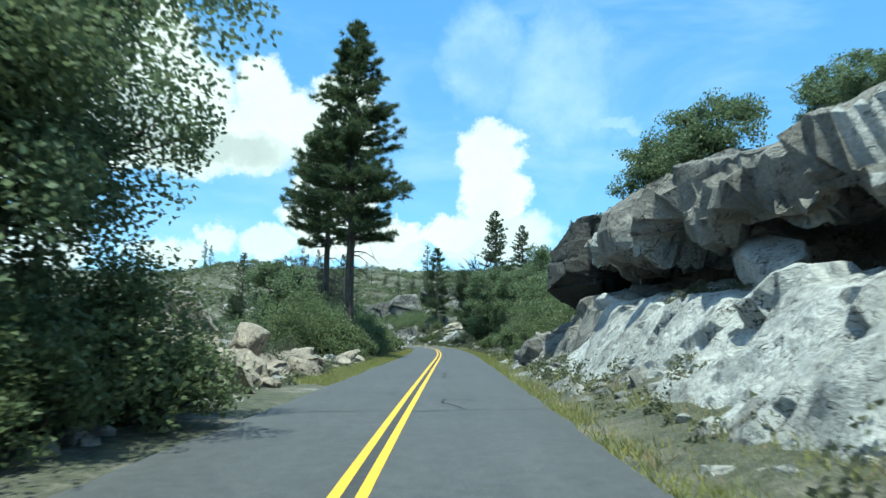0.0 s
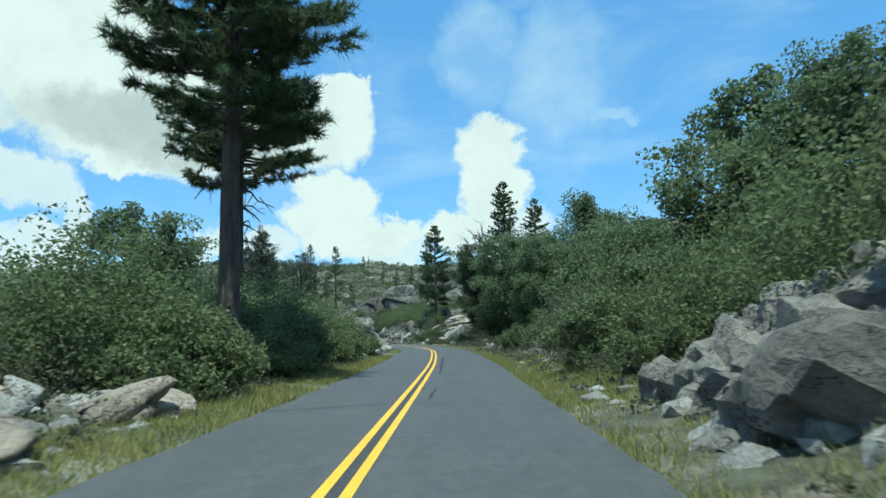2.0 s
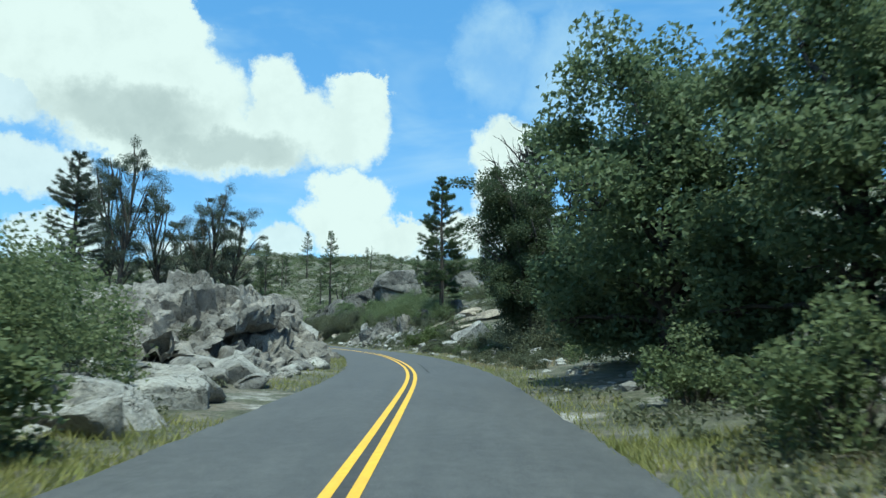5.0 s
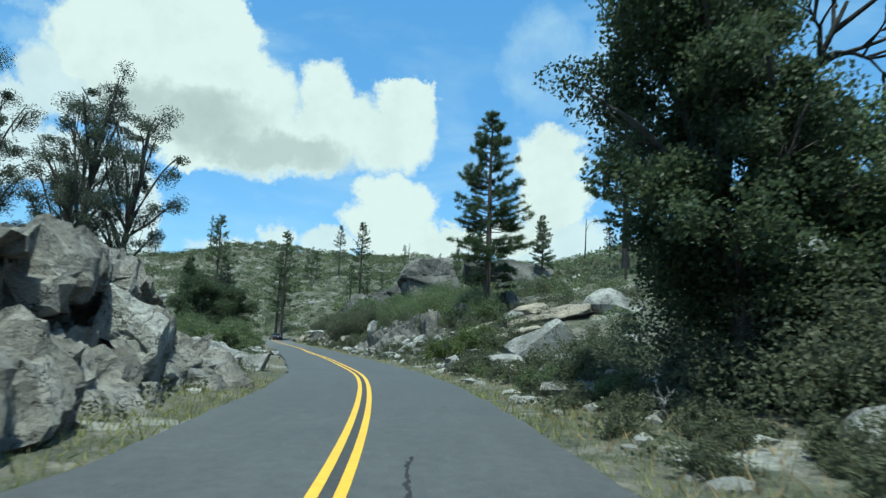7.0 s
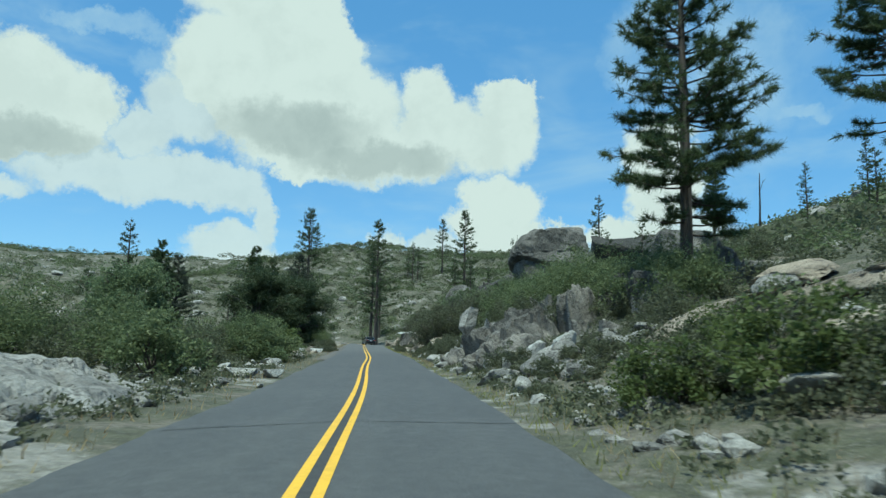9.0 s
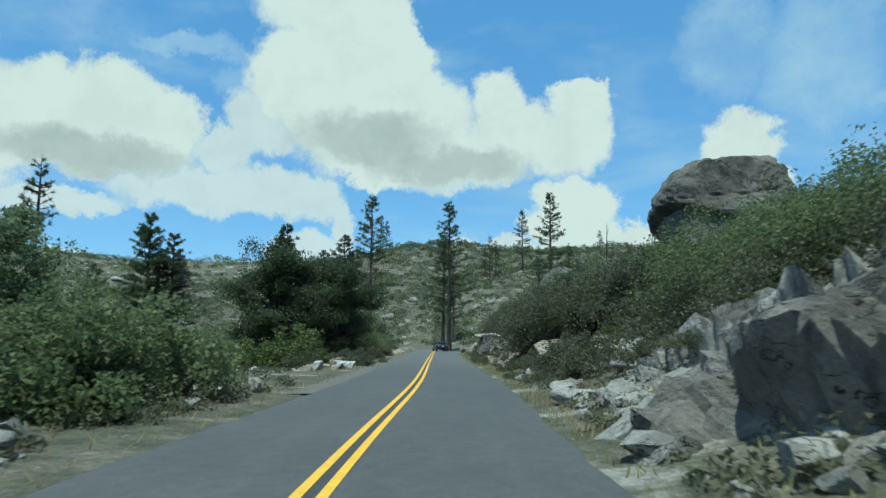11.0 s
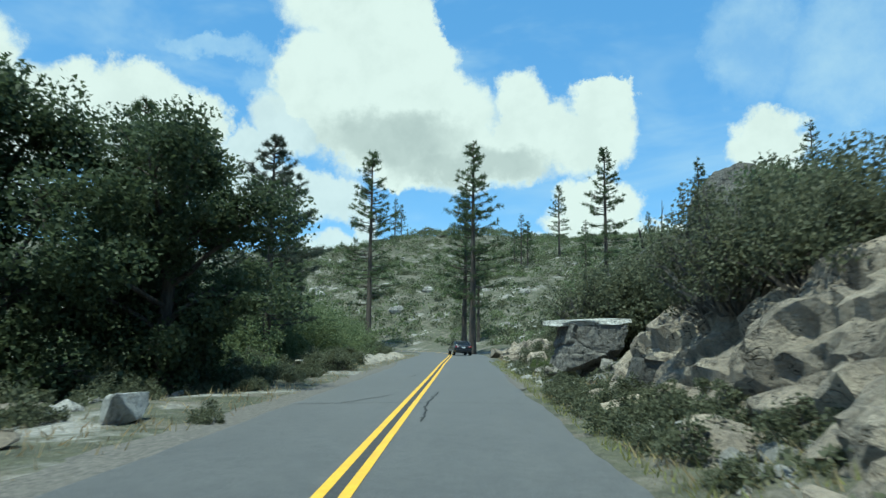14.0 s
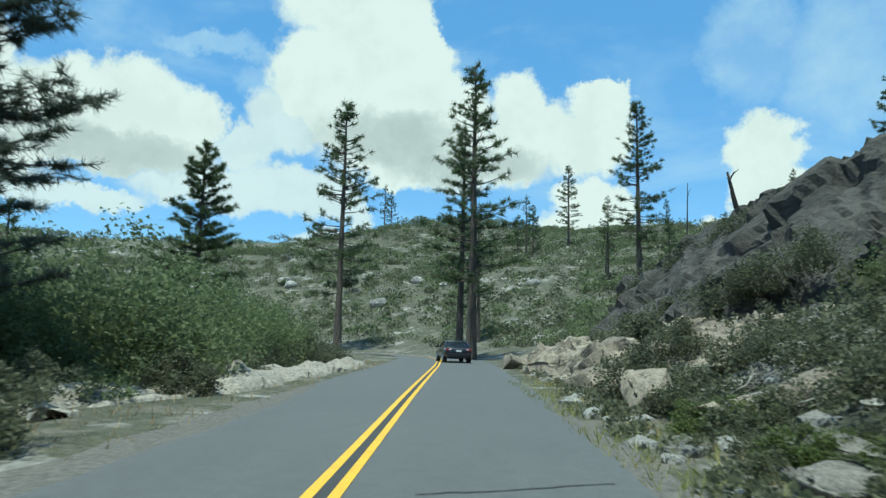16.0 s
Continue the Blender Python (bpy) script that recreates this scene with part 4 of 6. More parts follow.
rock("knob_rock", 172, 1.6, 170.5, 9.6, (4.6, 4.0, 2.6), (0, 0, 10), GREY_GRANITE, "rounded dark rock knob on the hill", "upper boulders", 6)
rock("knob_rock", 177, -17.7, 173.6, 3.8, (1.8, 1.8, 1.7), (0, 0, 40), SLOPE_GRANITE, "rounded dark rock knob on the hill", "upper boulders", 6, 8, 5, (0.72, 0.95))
rock("boulder", 174, -16.55, 156.7, 0.66, (1.25, 1.0, 1.05), (0, -20, 20), TAN_GRANITE, "pale sunlit boulder beside the road", "east slope rocks")
rock_row(155, 166, 4.0, 8.0, 14, 0.25, 0.6, GRANITE, PALE, "east slope rocks", seed=12)
rock_row(164, 184, 3.8, 9.5, 66, 0.2, 0.5, TAN_GRANITE, "tan broken granite block of the cut slope", "cut slope blocks", seed=13)
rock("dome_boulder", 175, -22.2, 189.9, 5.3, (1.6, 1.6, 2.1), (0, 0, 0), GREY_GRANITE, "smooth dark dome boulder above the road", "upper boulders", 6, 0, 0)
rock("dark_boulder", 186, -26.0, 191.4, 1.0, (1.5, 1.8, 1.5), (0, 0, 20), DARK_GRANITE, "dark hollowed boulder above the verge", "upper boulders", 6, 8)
rock("boulder", 187, -24.5, 176.8, 0.62, (0.75, 0.7, 0.85), (0, 8, 30), GREY_GRANITE, "rounded grey boulder standing on the verge", "east outcrop", 5)
rock("square_boulder", 176, -27.0, 184.4, 1.25, (1.3, 1.05, 0.95), (0, 0, 38), GREY_GRANITE, "large square grey boulder on broken ledges", "east outcrop", 6, 8, 8, (0.62, 0.76), True)
rock("granite_slab", 188, -27.0, 184.5, 1.98, (1.4, 1.0, 0.12), (2, -3, 38), PALE_GRANITE, "pale thin flat slab lying on a square boulder", "east outcrop", 4, 0, 8, (0.66, 0.8), True)
rock_row(184, 200, 4.4, 7.0, 22, 0.2, 0.6, BROWN_GRANITE, PALE, "east outcrop", seed=14)
outcrop("sandy_bank", 201, 234, -1, [(3.7, -0.2), (4.0, 0.06), (4.5, 0.20), (5.1, 0.26), (5.7, 0.1), (6.3, -0.6)], PALE_GRAVEL, "low pale sandy bank of broken rock inside the bend", 212, 80, 0.06, 0.0, (9, 6), 0.16, (0.5, 1.2), 0.2, None, 0.0, 10, 0.1)
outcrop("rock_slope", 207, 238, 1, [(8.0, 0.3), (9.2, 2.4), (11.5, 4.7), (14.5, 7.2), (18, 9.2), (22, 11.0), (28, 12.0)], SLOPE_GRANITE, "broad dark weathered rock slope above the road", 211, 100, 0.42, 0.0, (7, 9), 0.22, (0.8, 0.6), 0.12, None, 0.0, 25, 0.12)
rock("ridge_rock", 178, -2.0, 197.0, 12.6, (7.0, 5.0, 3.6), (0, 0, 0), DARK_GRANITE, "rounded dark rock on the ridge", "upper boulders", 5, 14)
rock_row(200, 232, 4.4, 7.5, 34, 0.3, 0.9, TAN_GRANITE, PALE, "east outcrop", seed=15)

for mat, pieces in RUBBLE.values():
    tagged(new("loose_rubble", mesh_from("loose_rubble", *joined(pieces), mat)), "small broken granite rubble strewn along the road", "rubble", kind="stuff")

# ---- plants ----


def pine_meshes(seed, h, crown_from, spread, branches, tufts, needles, mat, sides=8, lean=0.0, ragged=0.3, needle=0.26, thick=1.0):
    rng = np.random.default_rng(seed)
    zs = np.linspace(0, h, 9)
    path = np.stack([lean * zs / h + 0.06 * fbm(zs * 0.4, seed), 0.06 * fbm(zs * 0.4, seed + 9), zs], axis=1)
    r0 = 0.0125 * h + 0.055
    rad = r0 * (1 - zs / h) ** 0.8 + 0.015
    rad[0] *= 1.25
    wood = [tube(path, rad, sides)]
    cv, cd = [], []
    for i in range(branches):
        f = rng.uniform(0, 1) ** 0.85
        z = h * (crown_from + (0.98 - crown_from) * f)
        length = spread * (1 - f) ** 0.75 * rng.uniform(1 - ragged, 1 + ragged * 0.5) * min(1.0, 0.55 + 2.2 * f) + 0.25
        a = rng.uniform(0, 2 * np.pi)
        base = np.array([np.interp(z, zs, path[:, 0]), np.interp(z, zs, path[:, 1]), z])
        out = np.array([np.cos(a), np.sin(a), 0])
        rise = rng.uniform(-0.08, 0.25) + 0.5 * f
        u = np.linspace(0, 1, 4)[:, None]
        line = base + out * length * u + np.array([0, 0, 1.0]) * length * (rise * u - 0.25 * u * (1 - u))
        wood.append(tube(line, np.linspace(0.045, 0.012, 4) * (h / 14) ** 0.5, 3))
        k = max(2, int(tufts * length / spread + 1))
        cross = np.array([-out[1], out[0], 0])
        for t in rng.uniform(0.3, 1.0, k):
            c = base + out * length * t + np.array([0, 0, 1.0]) * length * (rise * t - 0.25 * t * (1 - t))
            way = out * rng.uniform(0.2, 0.9) + cross * rng.uniform(-1, 1) + np.array([0, 0, rng.uniform(-0.05, 0.24)])
            reach = rng.uniform(0.12, 0.30) * length
            tip = c + way * reach
            if needles > 20:
                wood.append(tube([c, tip], [0.012, 0.006], 3))
            f2 = rng.uniform(0.35, 1.0, needles)[:, None]
            cv.append(c + way * reach * f2 + rng.normal(size=(needles, 3)) * 0.025)
            cd.append(rng.normal(size=(needles, 3)) * 0.75 + way * 0.6 + np.array([0, 0, 0.2]))
    v, f = blades(np.concatenate(cv), np.concatenate(cd), needle * (h / 14) ** 0.35 * rng.uniform(0.7, 1.3, sum(len(q) for q in cv)), 0.012 * thick * (needle / 0.26) * (h / 14) ** 0.35, rng)
    wv, wf = joined(wood)
    return mesh_from("trunk", wv, wf, PINE_BARK, True), mesh_from("crown", v, f, mat)


def stubs(seed, h, z0, z1, n, reach):
    """Dead lower branches."""
    rng = np.random.default_rng(seed)
    made = []
    for _ in range(n):
        pieces = []
        z, a, ln = rng.uniform(z0, z1), rng.uniform(0, 6.28), rng.uniform(0.4, 1.0) * reach
        o = np.array([np.cos(a), np.sin(a), 0])
        u = np.linspace(0, 1, 5)[:, None]
        line = np.array([0, 0, z]) + o * ln * u + np.array([0, 0, 1.0]) * ln * (0.35 * u - 0.7 * u * u) + 0.06 * rng.normal(size=(5, 3)) * u
        pieces.append(tube(line, np.linspace(0.05, 0.012, 5), 4))
        for _ in range(2):
            t = rng.uniform(0.4, 0.9)
            b = np.array([0, 0, z]) + o * ln * t + np.array([0, 0, 1.0]) * ln * (0.35 * t - 0.7 * t * t)
            q = b + np.linspace(0, 1, 3)[:, None] * rng.normal(size=3) * 0.3 * ln
            pieces.append(tube(q, [0.02, 0.014, 0.006], 3))
        made.append(mesh_from("dead_branch", *joined(pieces), PINE_BARK, True))
    return made


def crown_points(rng, centres, radii, per, loose=False):
    pts = []
    for c, r in zip(centres, radii):
        if loose:
            d = rng.normal(size=(per, 3))
            d *= np.minimum(1.0, 2.1 / (np.linalg.norm(d, axis=1)[:, None] + 1e-9))
            pts.append(c + d * rng.uniform(0.6, 1.5, 3) * [0.47 * r, 0.47 * r, 0.36 * r])
            continue
        d = rng.normal(size=(per, 3))
        d /= np.linalg.norm(d, axis=1)[:, None]
        pts.append(c + d * (r * rng.uniform(0.3, 1.08, (per, 1)) ** 0.7) * rng.uniform(0.7, 1.35, 3) * [1, 1, 0.85])
    return np.concatenate(pts)


def oak_meshes(seed, h, radius, clumps, per, size, mat, trunk_r=0.2, low=0.3, lean=(0, 0), limbs=20):
    """An oak: a forked stem, limbs that end in masses of leaves with gaps between them."""
    rng = np.random.default_rng(seed)
    top = np.array([lean[0], lean[1], h * 0.74])
    zs = np.linspace(0, 1, 8)[:, None]
    stem = top * zs + 0.3 * np.c_[fbm(zs[:, 0] * 3, seed), fbm(zs[:, 0] * 3, seed + 5), 0 * zs[:, 0]] * zs
    stem[0, 2] = -0.3
    wood = [tube(stem, np.linspace(trunk_r * 1.25, trunk_r * 0.2, 8), 8)]
    cs, rs = [], []
    for i in range(limbs):
        f = (i + rng.uniform(0.1, 0.9)) / limbs
        a = i * 2.4 + rng.uniform(-0.5, 0.5)
        wide = radius * math.sqrt(max(0.04, 1 - ((f - 0.40) / 0.64) ** 2)) * rng.uniform(0.35, 1.12)
        end = np.array([lean[0] * f + wide * math.cos(a), lean[1] * f + wide * math.sin(a), h * (low + (0.95 - low) * f)])
        u0 = float(np.clip(end[2] / top[2] * rng.uniform(0.4, 0.75), 0.22, 0.95))
        b = np.array([np.interp(u0, zs[:, 0], stem[:, k]) for k in range(3)])
        m = (b + end) / 2 + np.array([0, 0, 0.07 * h]) + rng.normal(size=3) * 0.16 * radius
        u = np.linspace(0, 1, 7)[:, None]
        wood.append(tube(b * (1 - u) ** 2 + 2 * m * u * (1 - u) + end * u * u + 0.05 * radius * rng.normal(size=(7, 3)) * u * (1 - u), np.linspace(trunk_r * 0.42, 0.02, 7), 5))
        for _ in range(max(2, int(round(clumps / limbs * rng.uniform(0.7, 1.3))))):
            c = b + (end - b) * rng.uniform(0.55, 1.08) + np.clip(rng.normal(size=3), -1.3, 1.3) * [0.19, 0.19, 0.13] * radius
            cs.append(c)
            rs.append(radius * rng.uniform(0.14, 0.30))
            wood.append(tube([end * 0.75 + b * 0.25, (end + c) / 2 + rng.normal(size=3) * 0.05, c], [0.03, 0.018, 0.006], 3))
    v, f = leaves(crown_points(rng, cs, rs, per, True), size, rng, 0.35, size < 0.112)
    return mesh_from("trunk", *joined(wood), OAK_BARK, True), mesh_from("crown", v, f, mat)


def bush_meshes(seed, mat, clumps=26, per=42, size=0.11, tall=0.8, bare=0.0):
    """A shrub about 2 m wide and up to 'tall' x 2 m high."""
    rng = np.random.default_rng(seed)
    cs, rs, wood = [], [], []
    for i in range(clumps):
        a, q = rng.uniform(0, 6.283), math.sqrt(rng.uniform(0, 1))
        z = tall * 2 * (1 - 0.55 * q * q) * rng.uniform(0.2, 1.0)
        c = np.array([q * math.cos(a), q * math.sin(a), z])
        cs.append(c)
        rs.append(rng.uniform(0.2, 0.38))
        if i % 2 == 0 or bare:
            b = np.array([0.15 * math.cos(a), 0.15 * math.sin(a), -0.1])
            wood.append(tube([b, (b + c) / 2 + rng.normal(size=3) * 0.08, c], [0.035, 0.02, 0.008], 3))
            for _ in range(int(bare * 7)):
                e = c * [0.9, 0.9, 0.95] + np.clip(rng.normal(size=3), -1.1, 1.1) * 0.16 + [0, 0, 0.06]
                wood.append(tube([b + (c - b) * rng.uniform(0.5, 0.95), (c + e) / 2 + rng.normal(size=3) * 0.04, e], [0.01, 0.007, 0.003], 3))
    v, f = leaves(crown_points(rng, cs, rs, per), size, rng)
    v[:, 2] = np.maximum(v[:, 2], 0.02)
    return mesh_from("branchwork", *joined(wood), GREY_TWIG if bare else OAK_BARK), mesh_from("foliage", v, f, mat)


def plant(name, meshes, parts, label, category, group, m, extra=None):
    ob = new(name)
    ob.matrix_world = m
    for p, me in zip(parts, meshes):
        hang(p, me, ob)
    for me in extra or ():
        hang("dead_branch", me, ob)
    return tagged(ob, label, category, group)


TREE = ("trunk", "crown")
TALL = [pine_meshes(11, 22, 0.33, 3.7, 240, 20, 46, PINE_NEEDLE, needle=0.27, thick=1.15), pine_meshes(12, 20.5, 0.40, 3.9, 220, 20, 46, PINE_NEEDLE, needle=0.27, thick=1.15)]
MIDDLE = [pine_meshes(21, 14, 0.16, 2.9, 150, 15, 40, PINE_NEEDLE, needle=0.29, thick=1.1), pine_meshes(22, 14, 0.24, 2.7, 135, 14, 40, PINE_NEEDLE, ragged=0.5, needle=0.29, thick=1.1), pine_meshes(23, 12, 0.16, 2.8, 145, 13, 46, GREY_NEEDLE, ragged=0.5, needle=0.25, thick=1.0)]
FAR = [pine_meshes(31, 18, 0.22, 3.1, 120, 7, 26, PINE_NEEDLE, 6, ragged=0.45, needle=0.32, thick=1.25), pine_meshes(32, 18, 0.2, 2.6, 95, 6, 24, PINE_NEEDLE, 6, 0.3, 0.55, 0.32, 1.25), pine_meshes(33, 10, 0.12, 2.2, 60, 6, 15, PINE_NEEDLE, 5, ragged=0.5, needle=0.4, thick=1.8)]
plant("pine_tree", TALL[0], TREE, "tall dense dark green pine with a bare lower trunk", "tree", "twin roadside pines", at(-5.9, 43.8, 0.1, 30, 1.0), stubs(1, 20, 4.5, 8, 12, 2.2))
plant("pine_tree", TALL[1], TREE, "tall dense dark green pine with a bare lower trunk", "tree", "twin roadside pines", at(-9.6, 57, 0.1, 130, 1.0), stubs(2, 19, 4, 8, 10, 2.0))
for x, y, h, k, lab in [(-1.5, 133, 15.6, 0, "slender dark pine on the rocky slope"), (10.7, 147, 20.5, 1, "tall ragged pine on the hillside"), (17, 153, 16, 1, "tall ragged pine on the hillside"),
                        (-45.5, 193.4, 13.0, 2, "open grey-green pine below the road edge"), 
                        (-12.9, 73.7, 8.4, 2, "small grey-green pine above the brush"), (-15.9, 88, 7.8, 2, "small grey-green pine above the brush"), (-66, 225, 15.5, 1, "pine on the valley slope"),
                        (-52.4, 173.2, 12.8, 1, "thin grey pine below the road"), (-51.2, 174.6, 11.4, 2, "thin grey pine below the road"), (-48.4, 187.0, 14, 1, "thin grey pine below the road"), (4.5, 170, 9, 1, "ragged pine on the ridge")]:
    base = {0: 14, 1: 14, 2: 12}[k]
    plant("pine_tree", MIDDLE[k], TREE, lab, "tree", "pines", at(x, y, 0.1, (x * 37 + y * 11) % 360, h / base))
for x, y, h, k in [(-50.0, 239.2, 25.5, 0), (-53, 244.5, 22, 1), (-76, 263, 33, 0), (-40.6, 279, 26, 0), (-64, 351, 20, 0), (-7.4, 296, 24, 1), (-69, 330, 14, 1), (-41.6, 153.9, 11.5, 1), (-140, 405, 17, 1), (-134, 398, 14, 0), (-43.5, 387, 8, 2), (-29, 338, 7, 2),
                   (-79, 193.5, 11, 2), (-65.6, 210, 9, 2), (42, 231, 13, 1), (-8, 278, 7, 2), (-12, 262, 13, 0), (-20, 300, 12, 1), (-57, 262, 16, 1), (-70, 340, 12, 2), (-75, 345, 10, 2),
                   (-47, 296, 14, 1), (-38, 300, 9, 2), (-110, 240, 9, 2), (-130, 260, 8, 2), (-95, 300, 9, 2), (-24, 205, 9, 1), (-1.0, 184.0, 6, 2), (-4.5, 190.0, 6, 2), (14, 178, 7, 1), (18, 172, 6, 2), (20, 180, 8, 1)]:
    plant("pine_tree", FAR[k], TREE, "distant thin pine on the scrubby hill", "tree", "hill pines", at(x, y, 0.2, (x * 53 + y * 7) % 360, h / (10 if k == 2 else 18)))
# grey pines with several stems behind the bend's rocks
for x, y, h, lean in [(-18.4, 109.8, 12.4, 0.9), (-20.2, 107.4, 11.6, -1.0), (-21.8, 103.5, 13.6, 0.8), (-17.3, 110.9, 11.2, 1.3), (-23.2, 106, 13.0, -0.6), (-19.6, 112.0, 10.4, -0.4)]:
    me = oak_meshes(int(40 + h * 7), h, 2.1, 66, 420, 0.07, GREY_NEEDLE, 0.17, 0.34, (lean, 0.3), 20)
    plant("grey_pine", me, TREE, "grey-green gnarled pine behind granite rocks", "tree", "grey pines", at(x, y, 0.1, 20))


def cliff_top(x, y):
    """The height of the cliff's top under a tree."""
    s, d = along(x, y)
    return max(float(height(x, y)), float(np.interp(d[0], [6.6, 8.2, 9.4, 11.5, 15, 22], [4.05, 4.85, 5.05, 6.0, 6.8, 7.9])) + 0.05 * (float(s[0]) - 8.75)) - 0.3


OAKS = [None, None, oak_meshes(59, 6, 3.0, 100, 290, 0.135, OAK_LEAF, 0.18, 0.12)]
FINE_OAKS = [oak_meshes(54, 9.2, 3.5, 130, 300, 0.14, OAK_LEAF, 0.26, 0.1), oak_meshes(55, 8.8, 3.7, 130, 300, 0.14, OAK_LEAF, 0.24, 0.08, (0.5, 0.2))]
# the FINE_OAKS shapes again, with shade carried by their leaf colour
SHADED_OAKS = [oak_meshes(54, 9.2, 3.5, 150, 330, 0.13, SHADED_OAK_LEAF, 0.26, 0.1), oak_meshes(55, 8.8, 3.7, 150, 330, 0.13, SHADED_OAK_LEAF, 0.24, 0.08, (0.5, 0.2))]
BIG_OAK = oak_meshes(56, 10.2, 2.8, 200, 560, 0.105, SHADED_OAK_LEAF, 0.3, 0.16, (-1.7, 0), 36)
SLIM_OAK = oak_meshes(58, 6.4, 1.1, 40, 220, 0.11, OAK_LEAF, 0.09, 0.45, (0.2, 0), 12)
START_OAK = oak_meshes(57, 9.2, 3.7, 230, 500, 0.10, OAK_LEAF, 0.25, 0.30, (0, 0), 30)
for x, y, k, sc, lab in [(-6.5, 8.0, 4, 1.0, "shady spreading oak hanging over the verge"), (5.6, 76.4, 0, 0.94, "broad green oak beside the road"), (8.0, 72.2, 0, 0.86, "broad green oak beside the road"),
                         (11.4, 71.5, 1, 1.06, "tall green oak on the uphill side"), (9.2, 64.5, 2, 1.1, "green oak above the brush"), 
                         (4.9, 97.3, 3, 1.05, "large dark oak leaning by the road"), (8.2, 96.9, 5, 1.0, "slim young oak on the slope"), (9.1, 96.0, 5, 1.05, "slim young oak on the slope"), (9.9, 45.4, 2, 1.0, "leafy olive-green oak behind the brush"), (12.4, 47.5, 2, 1.2, "leafy olive-green oak behind the brush"), (6.6, 78.4, 0, 0.78, "broad green oak beside the road"), (10.2, 61.0, 2, 1.05, "green oak above the brush"), (8.8, 27.6, 2, 0.65, "rounded oak on top of the cliff"), (9.8, 24.8, 2, 0.68, "rounded oak on top of the cliff"), (8.2, 98.6, 2, 0.95, "young oak on the slope"), (10.6, 32.5, 2, 0.6, "rounded oak on top of the cliff"), (11.8, 18.0, 2, 0.45, "rounded oak on top of the cliff"), (-10.2, 11.0, 0, 0.9, "shady spreading oak hanging over the verge"), (14.0, 24.0, 2, 0.6, "rounded oak on top of the cliff"),
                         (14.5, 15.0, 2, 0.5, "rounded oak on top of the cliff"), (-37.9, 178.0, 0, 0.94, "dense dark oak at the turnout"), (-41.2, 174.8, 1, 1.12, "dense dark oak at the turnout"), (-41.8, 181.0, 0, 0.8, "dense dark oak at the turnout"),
                         (-17.4, 167.4, 2, 0.6, "scrubby oak on the slope"), (-13.2, 168.5, 2, 0.65, "scrubby oak on the slope"), (-20.4, 187.4, 2, 0.75, "scrubby oak on the slope"), (-36, 147, 2, 1.1, "round green oak below the road"), (13.0, 44.0, 0, 0.75, "broad green oak above roadside brush"), (-12.2, 52.5, 2, 1.0, "leafy young oak behind the pines"), (-12.0, 197.0, 2, 0.9, "scrubby oak on the slope")]:
    plant("oak_tree", SLIM_OAK if k == 5 else BIG_OAK if k == 3 else START_OAK if k == 4 else (SHADED_OAKS if "dark oak" in lab else FINE_OAKS if k < 2 else OAKS)[k], TREE, lab, "tree", "oaks", at(x, y, 0.1, 0 if k == 3 else (x * 31 + y * 17) % 360, sc) if lab != "rounded oak on top of the cliff" else pose(x, y, cliff_top(x, y), 0, 0, x * 31) @ Matrix.Scale(sc, 4))


def bare_tree(seed, h, mat, radius=0.2, levels=4, spread=0.65):
    """A leafless tree of forking limbs."""
    rng = np.random.default_rng(seed)
    pieces = []

    def limb(base, way, length, r, level):
        u = np.linspace(0, 1, 5)[:, None]
        bend = rng.normal(size=3) * (0.22 if level < levels else 0.05) * length
        line = base + way * length * u + bend * u * u + 0.03 * length * rng.normal(size=(5, 3)) * u
        pieces.append(tube(line, np.linspace(r, r * 0.3, 5), 6 if level > 2 else 4))
        if level == 0:
            return
        for _ in range(int(rng.integers(3, 6))):
            t = rng.uniform(0.45 if level < levels else 0.7, 1.0)
            turn = way + rng.normal(size=3) * spread + np.array([0, 0, 0.12])
            turn /= np.linalg.norm(turn)
            limb(base + way * length * t + bend * t * t, turn, length * (rng.uniform(0.30, 0.44) if level == levels else rng.uniform(0.5, 0.75)), r * 0.55, level - 1)
    limb(np.array([0, 0, -0.2]), np.array([0.03, 0.05, 1.0]), h * 0.55, radius, levels)
    return mesh_from("trunk", *joined(pieces), mat, True)


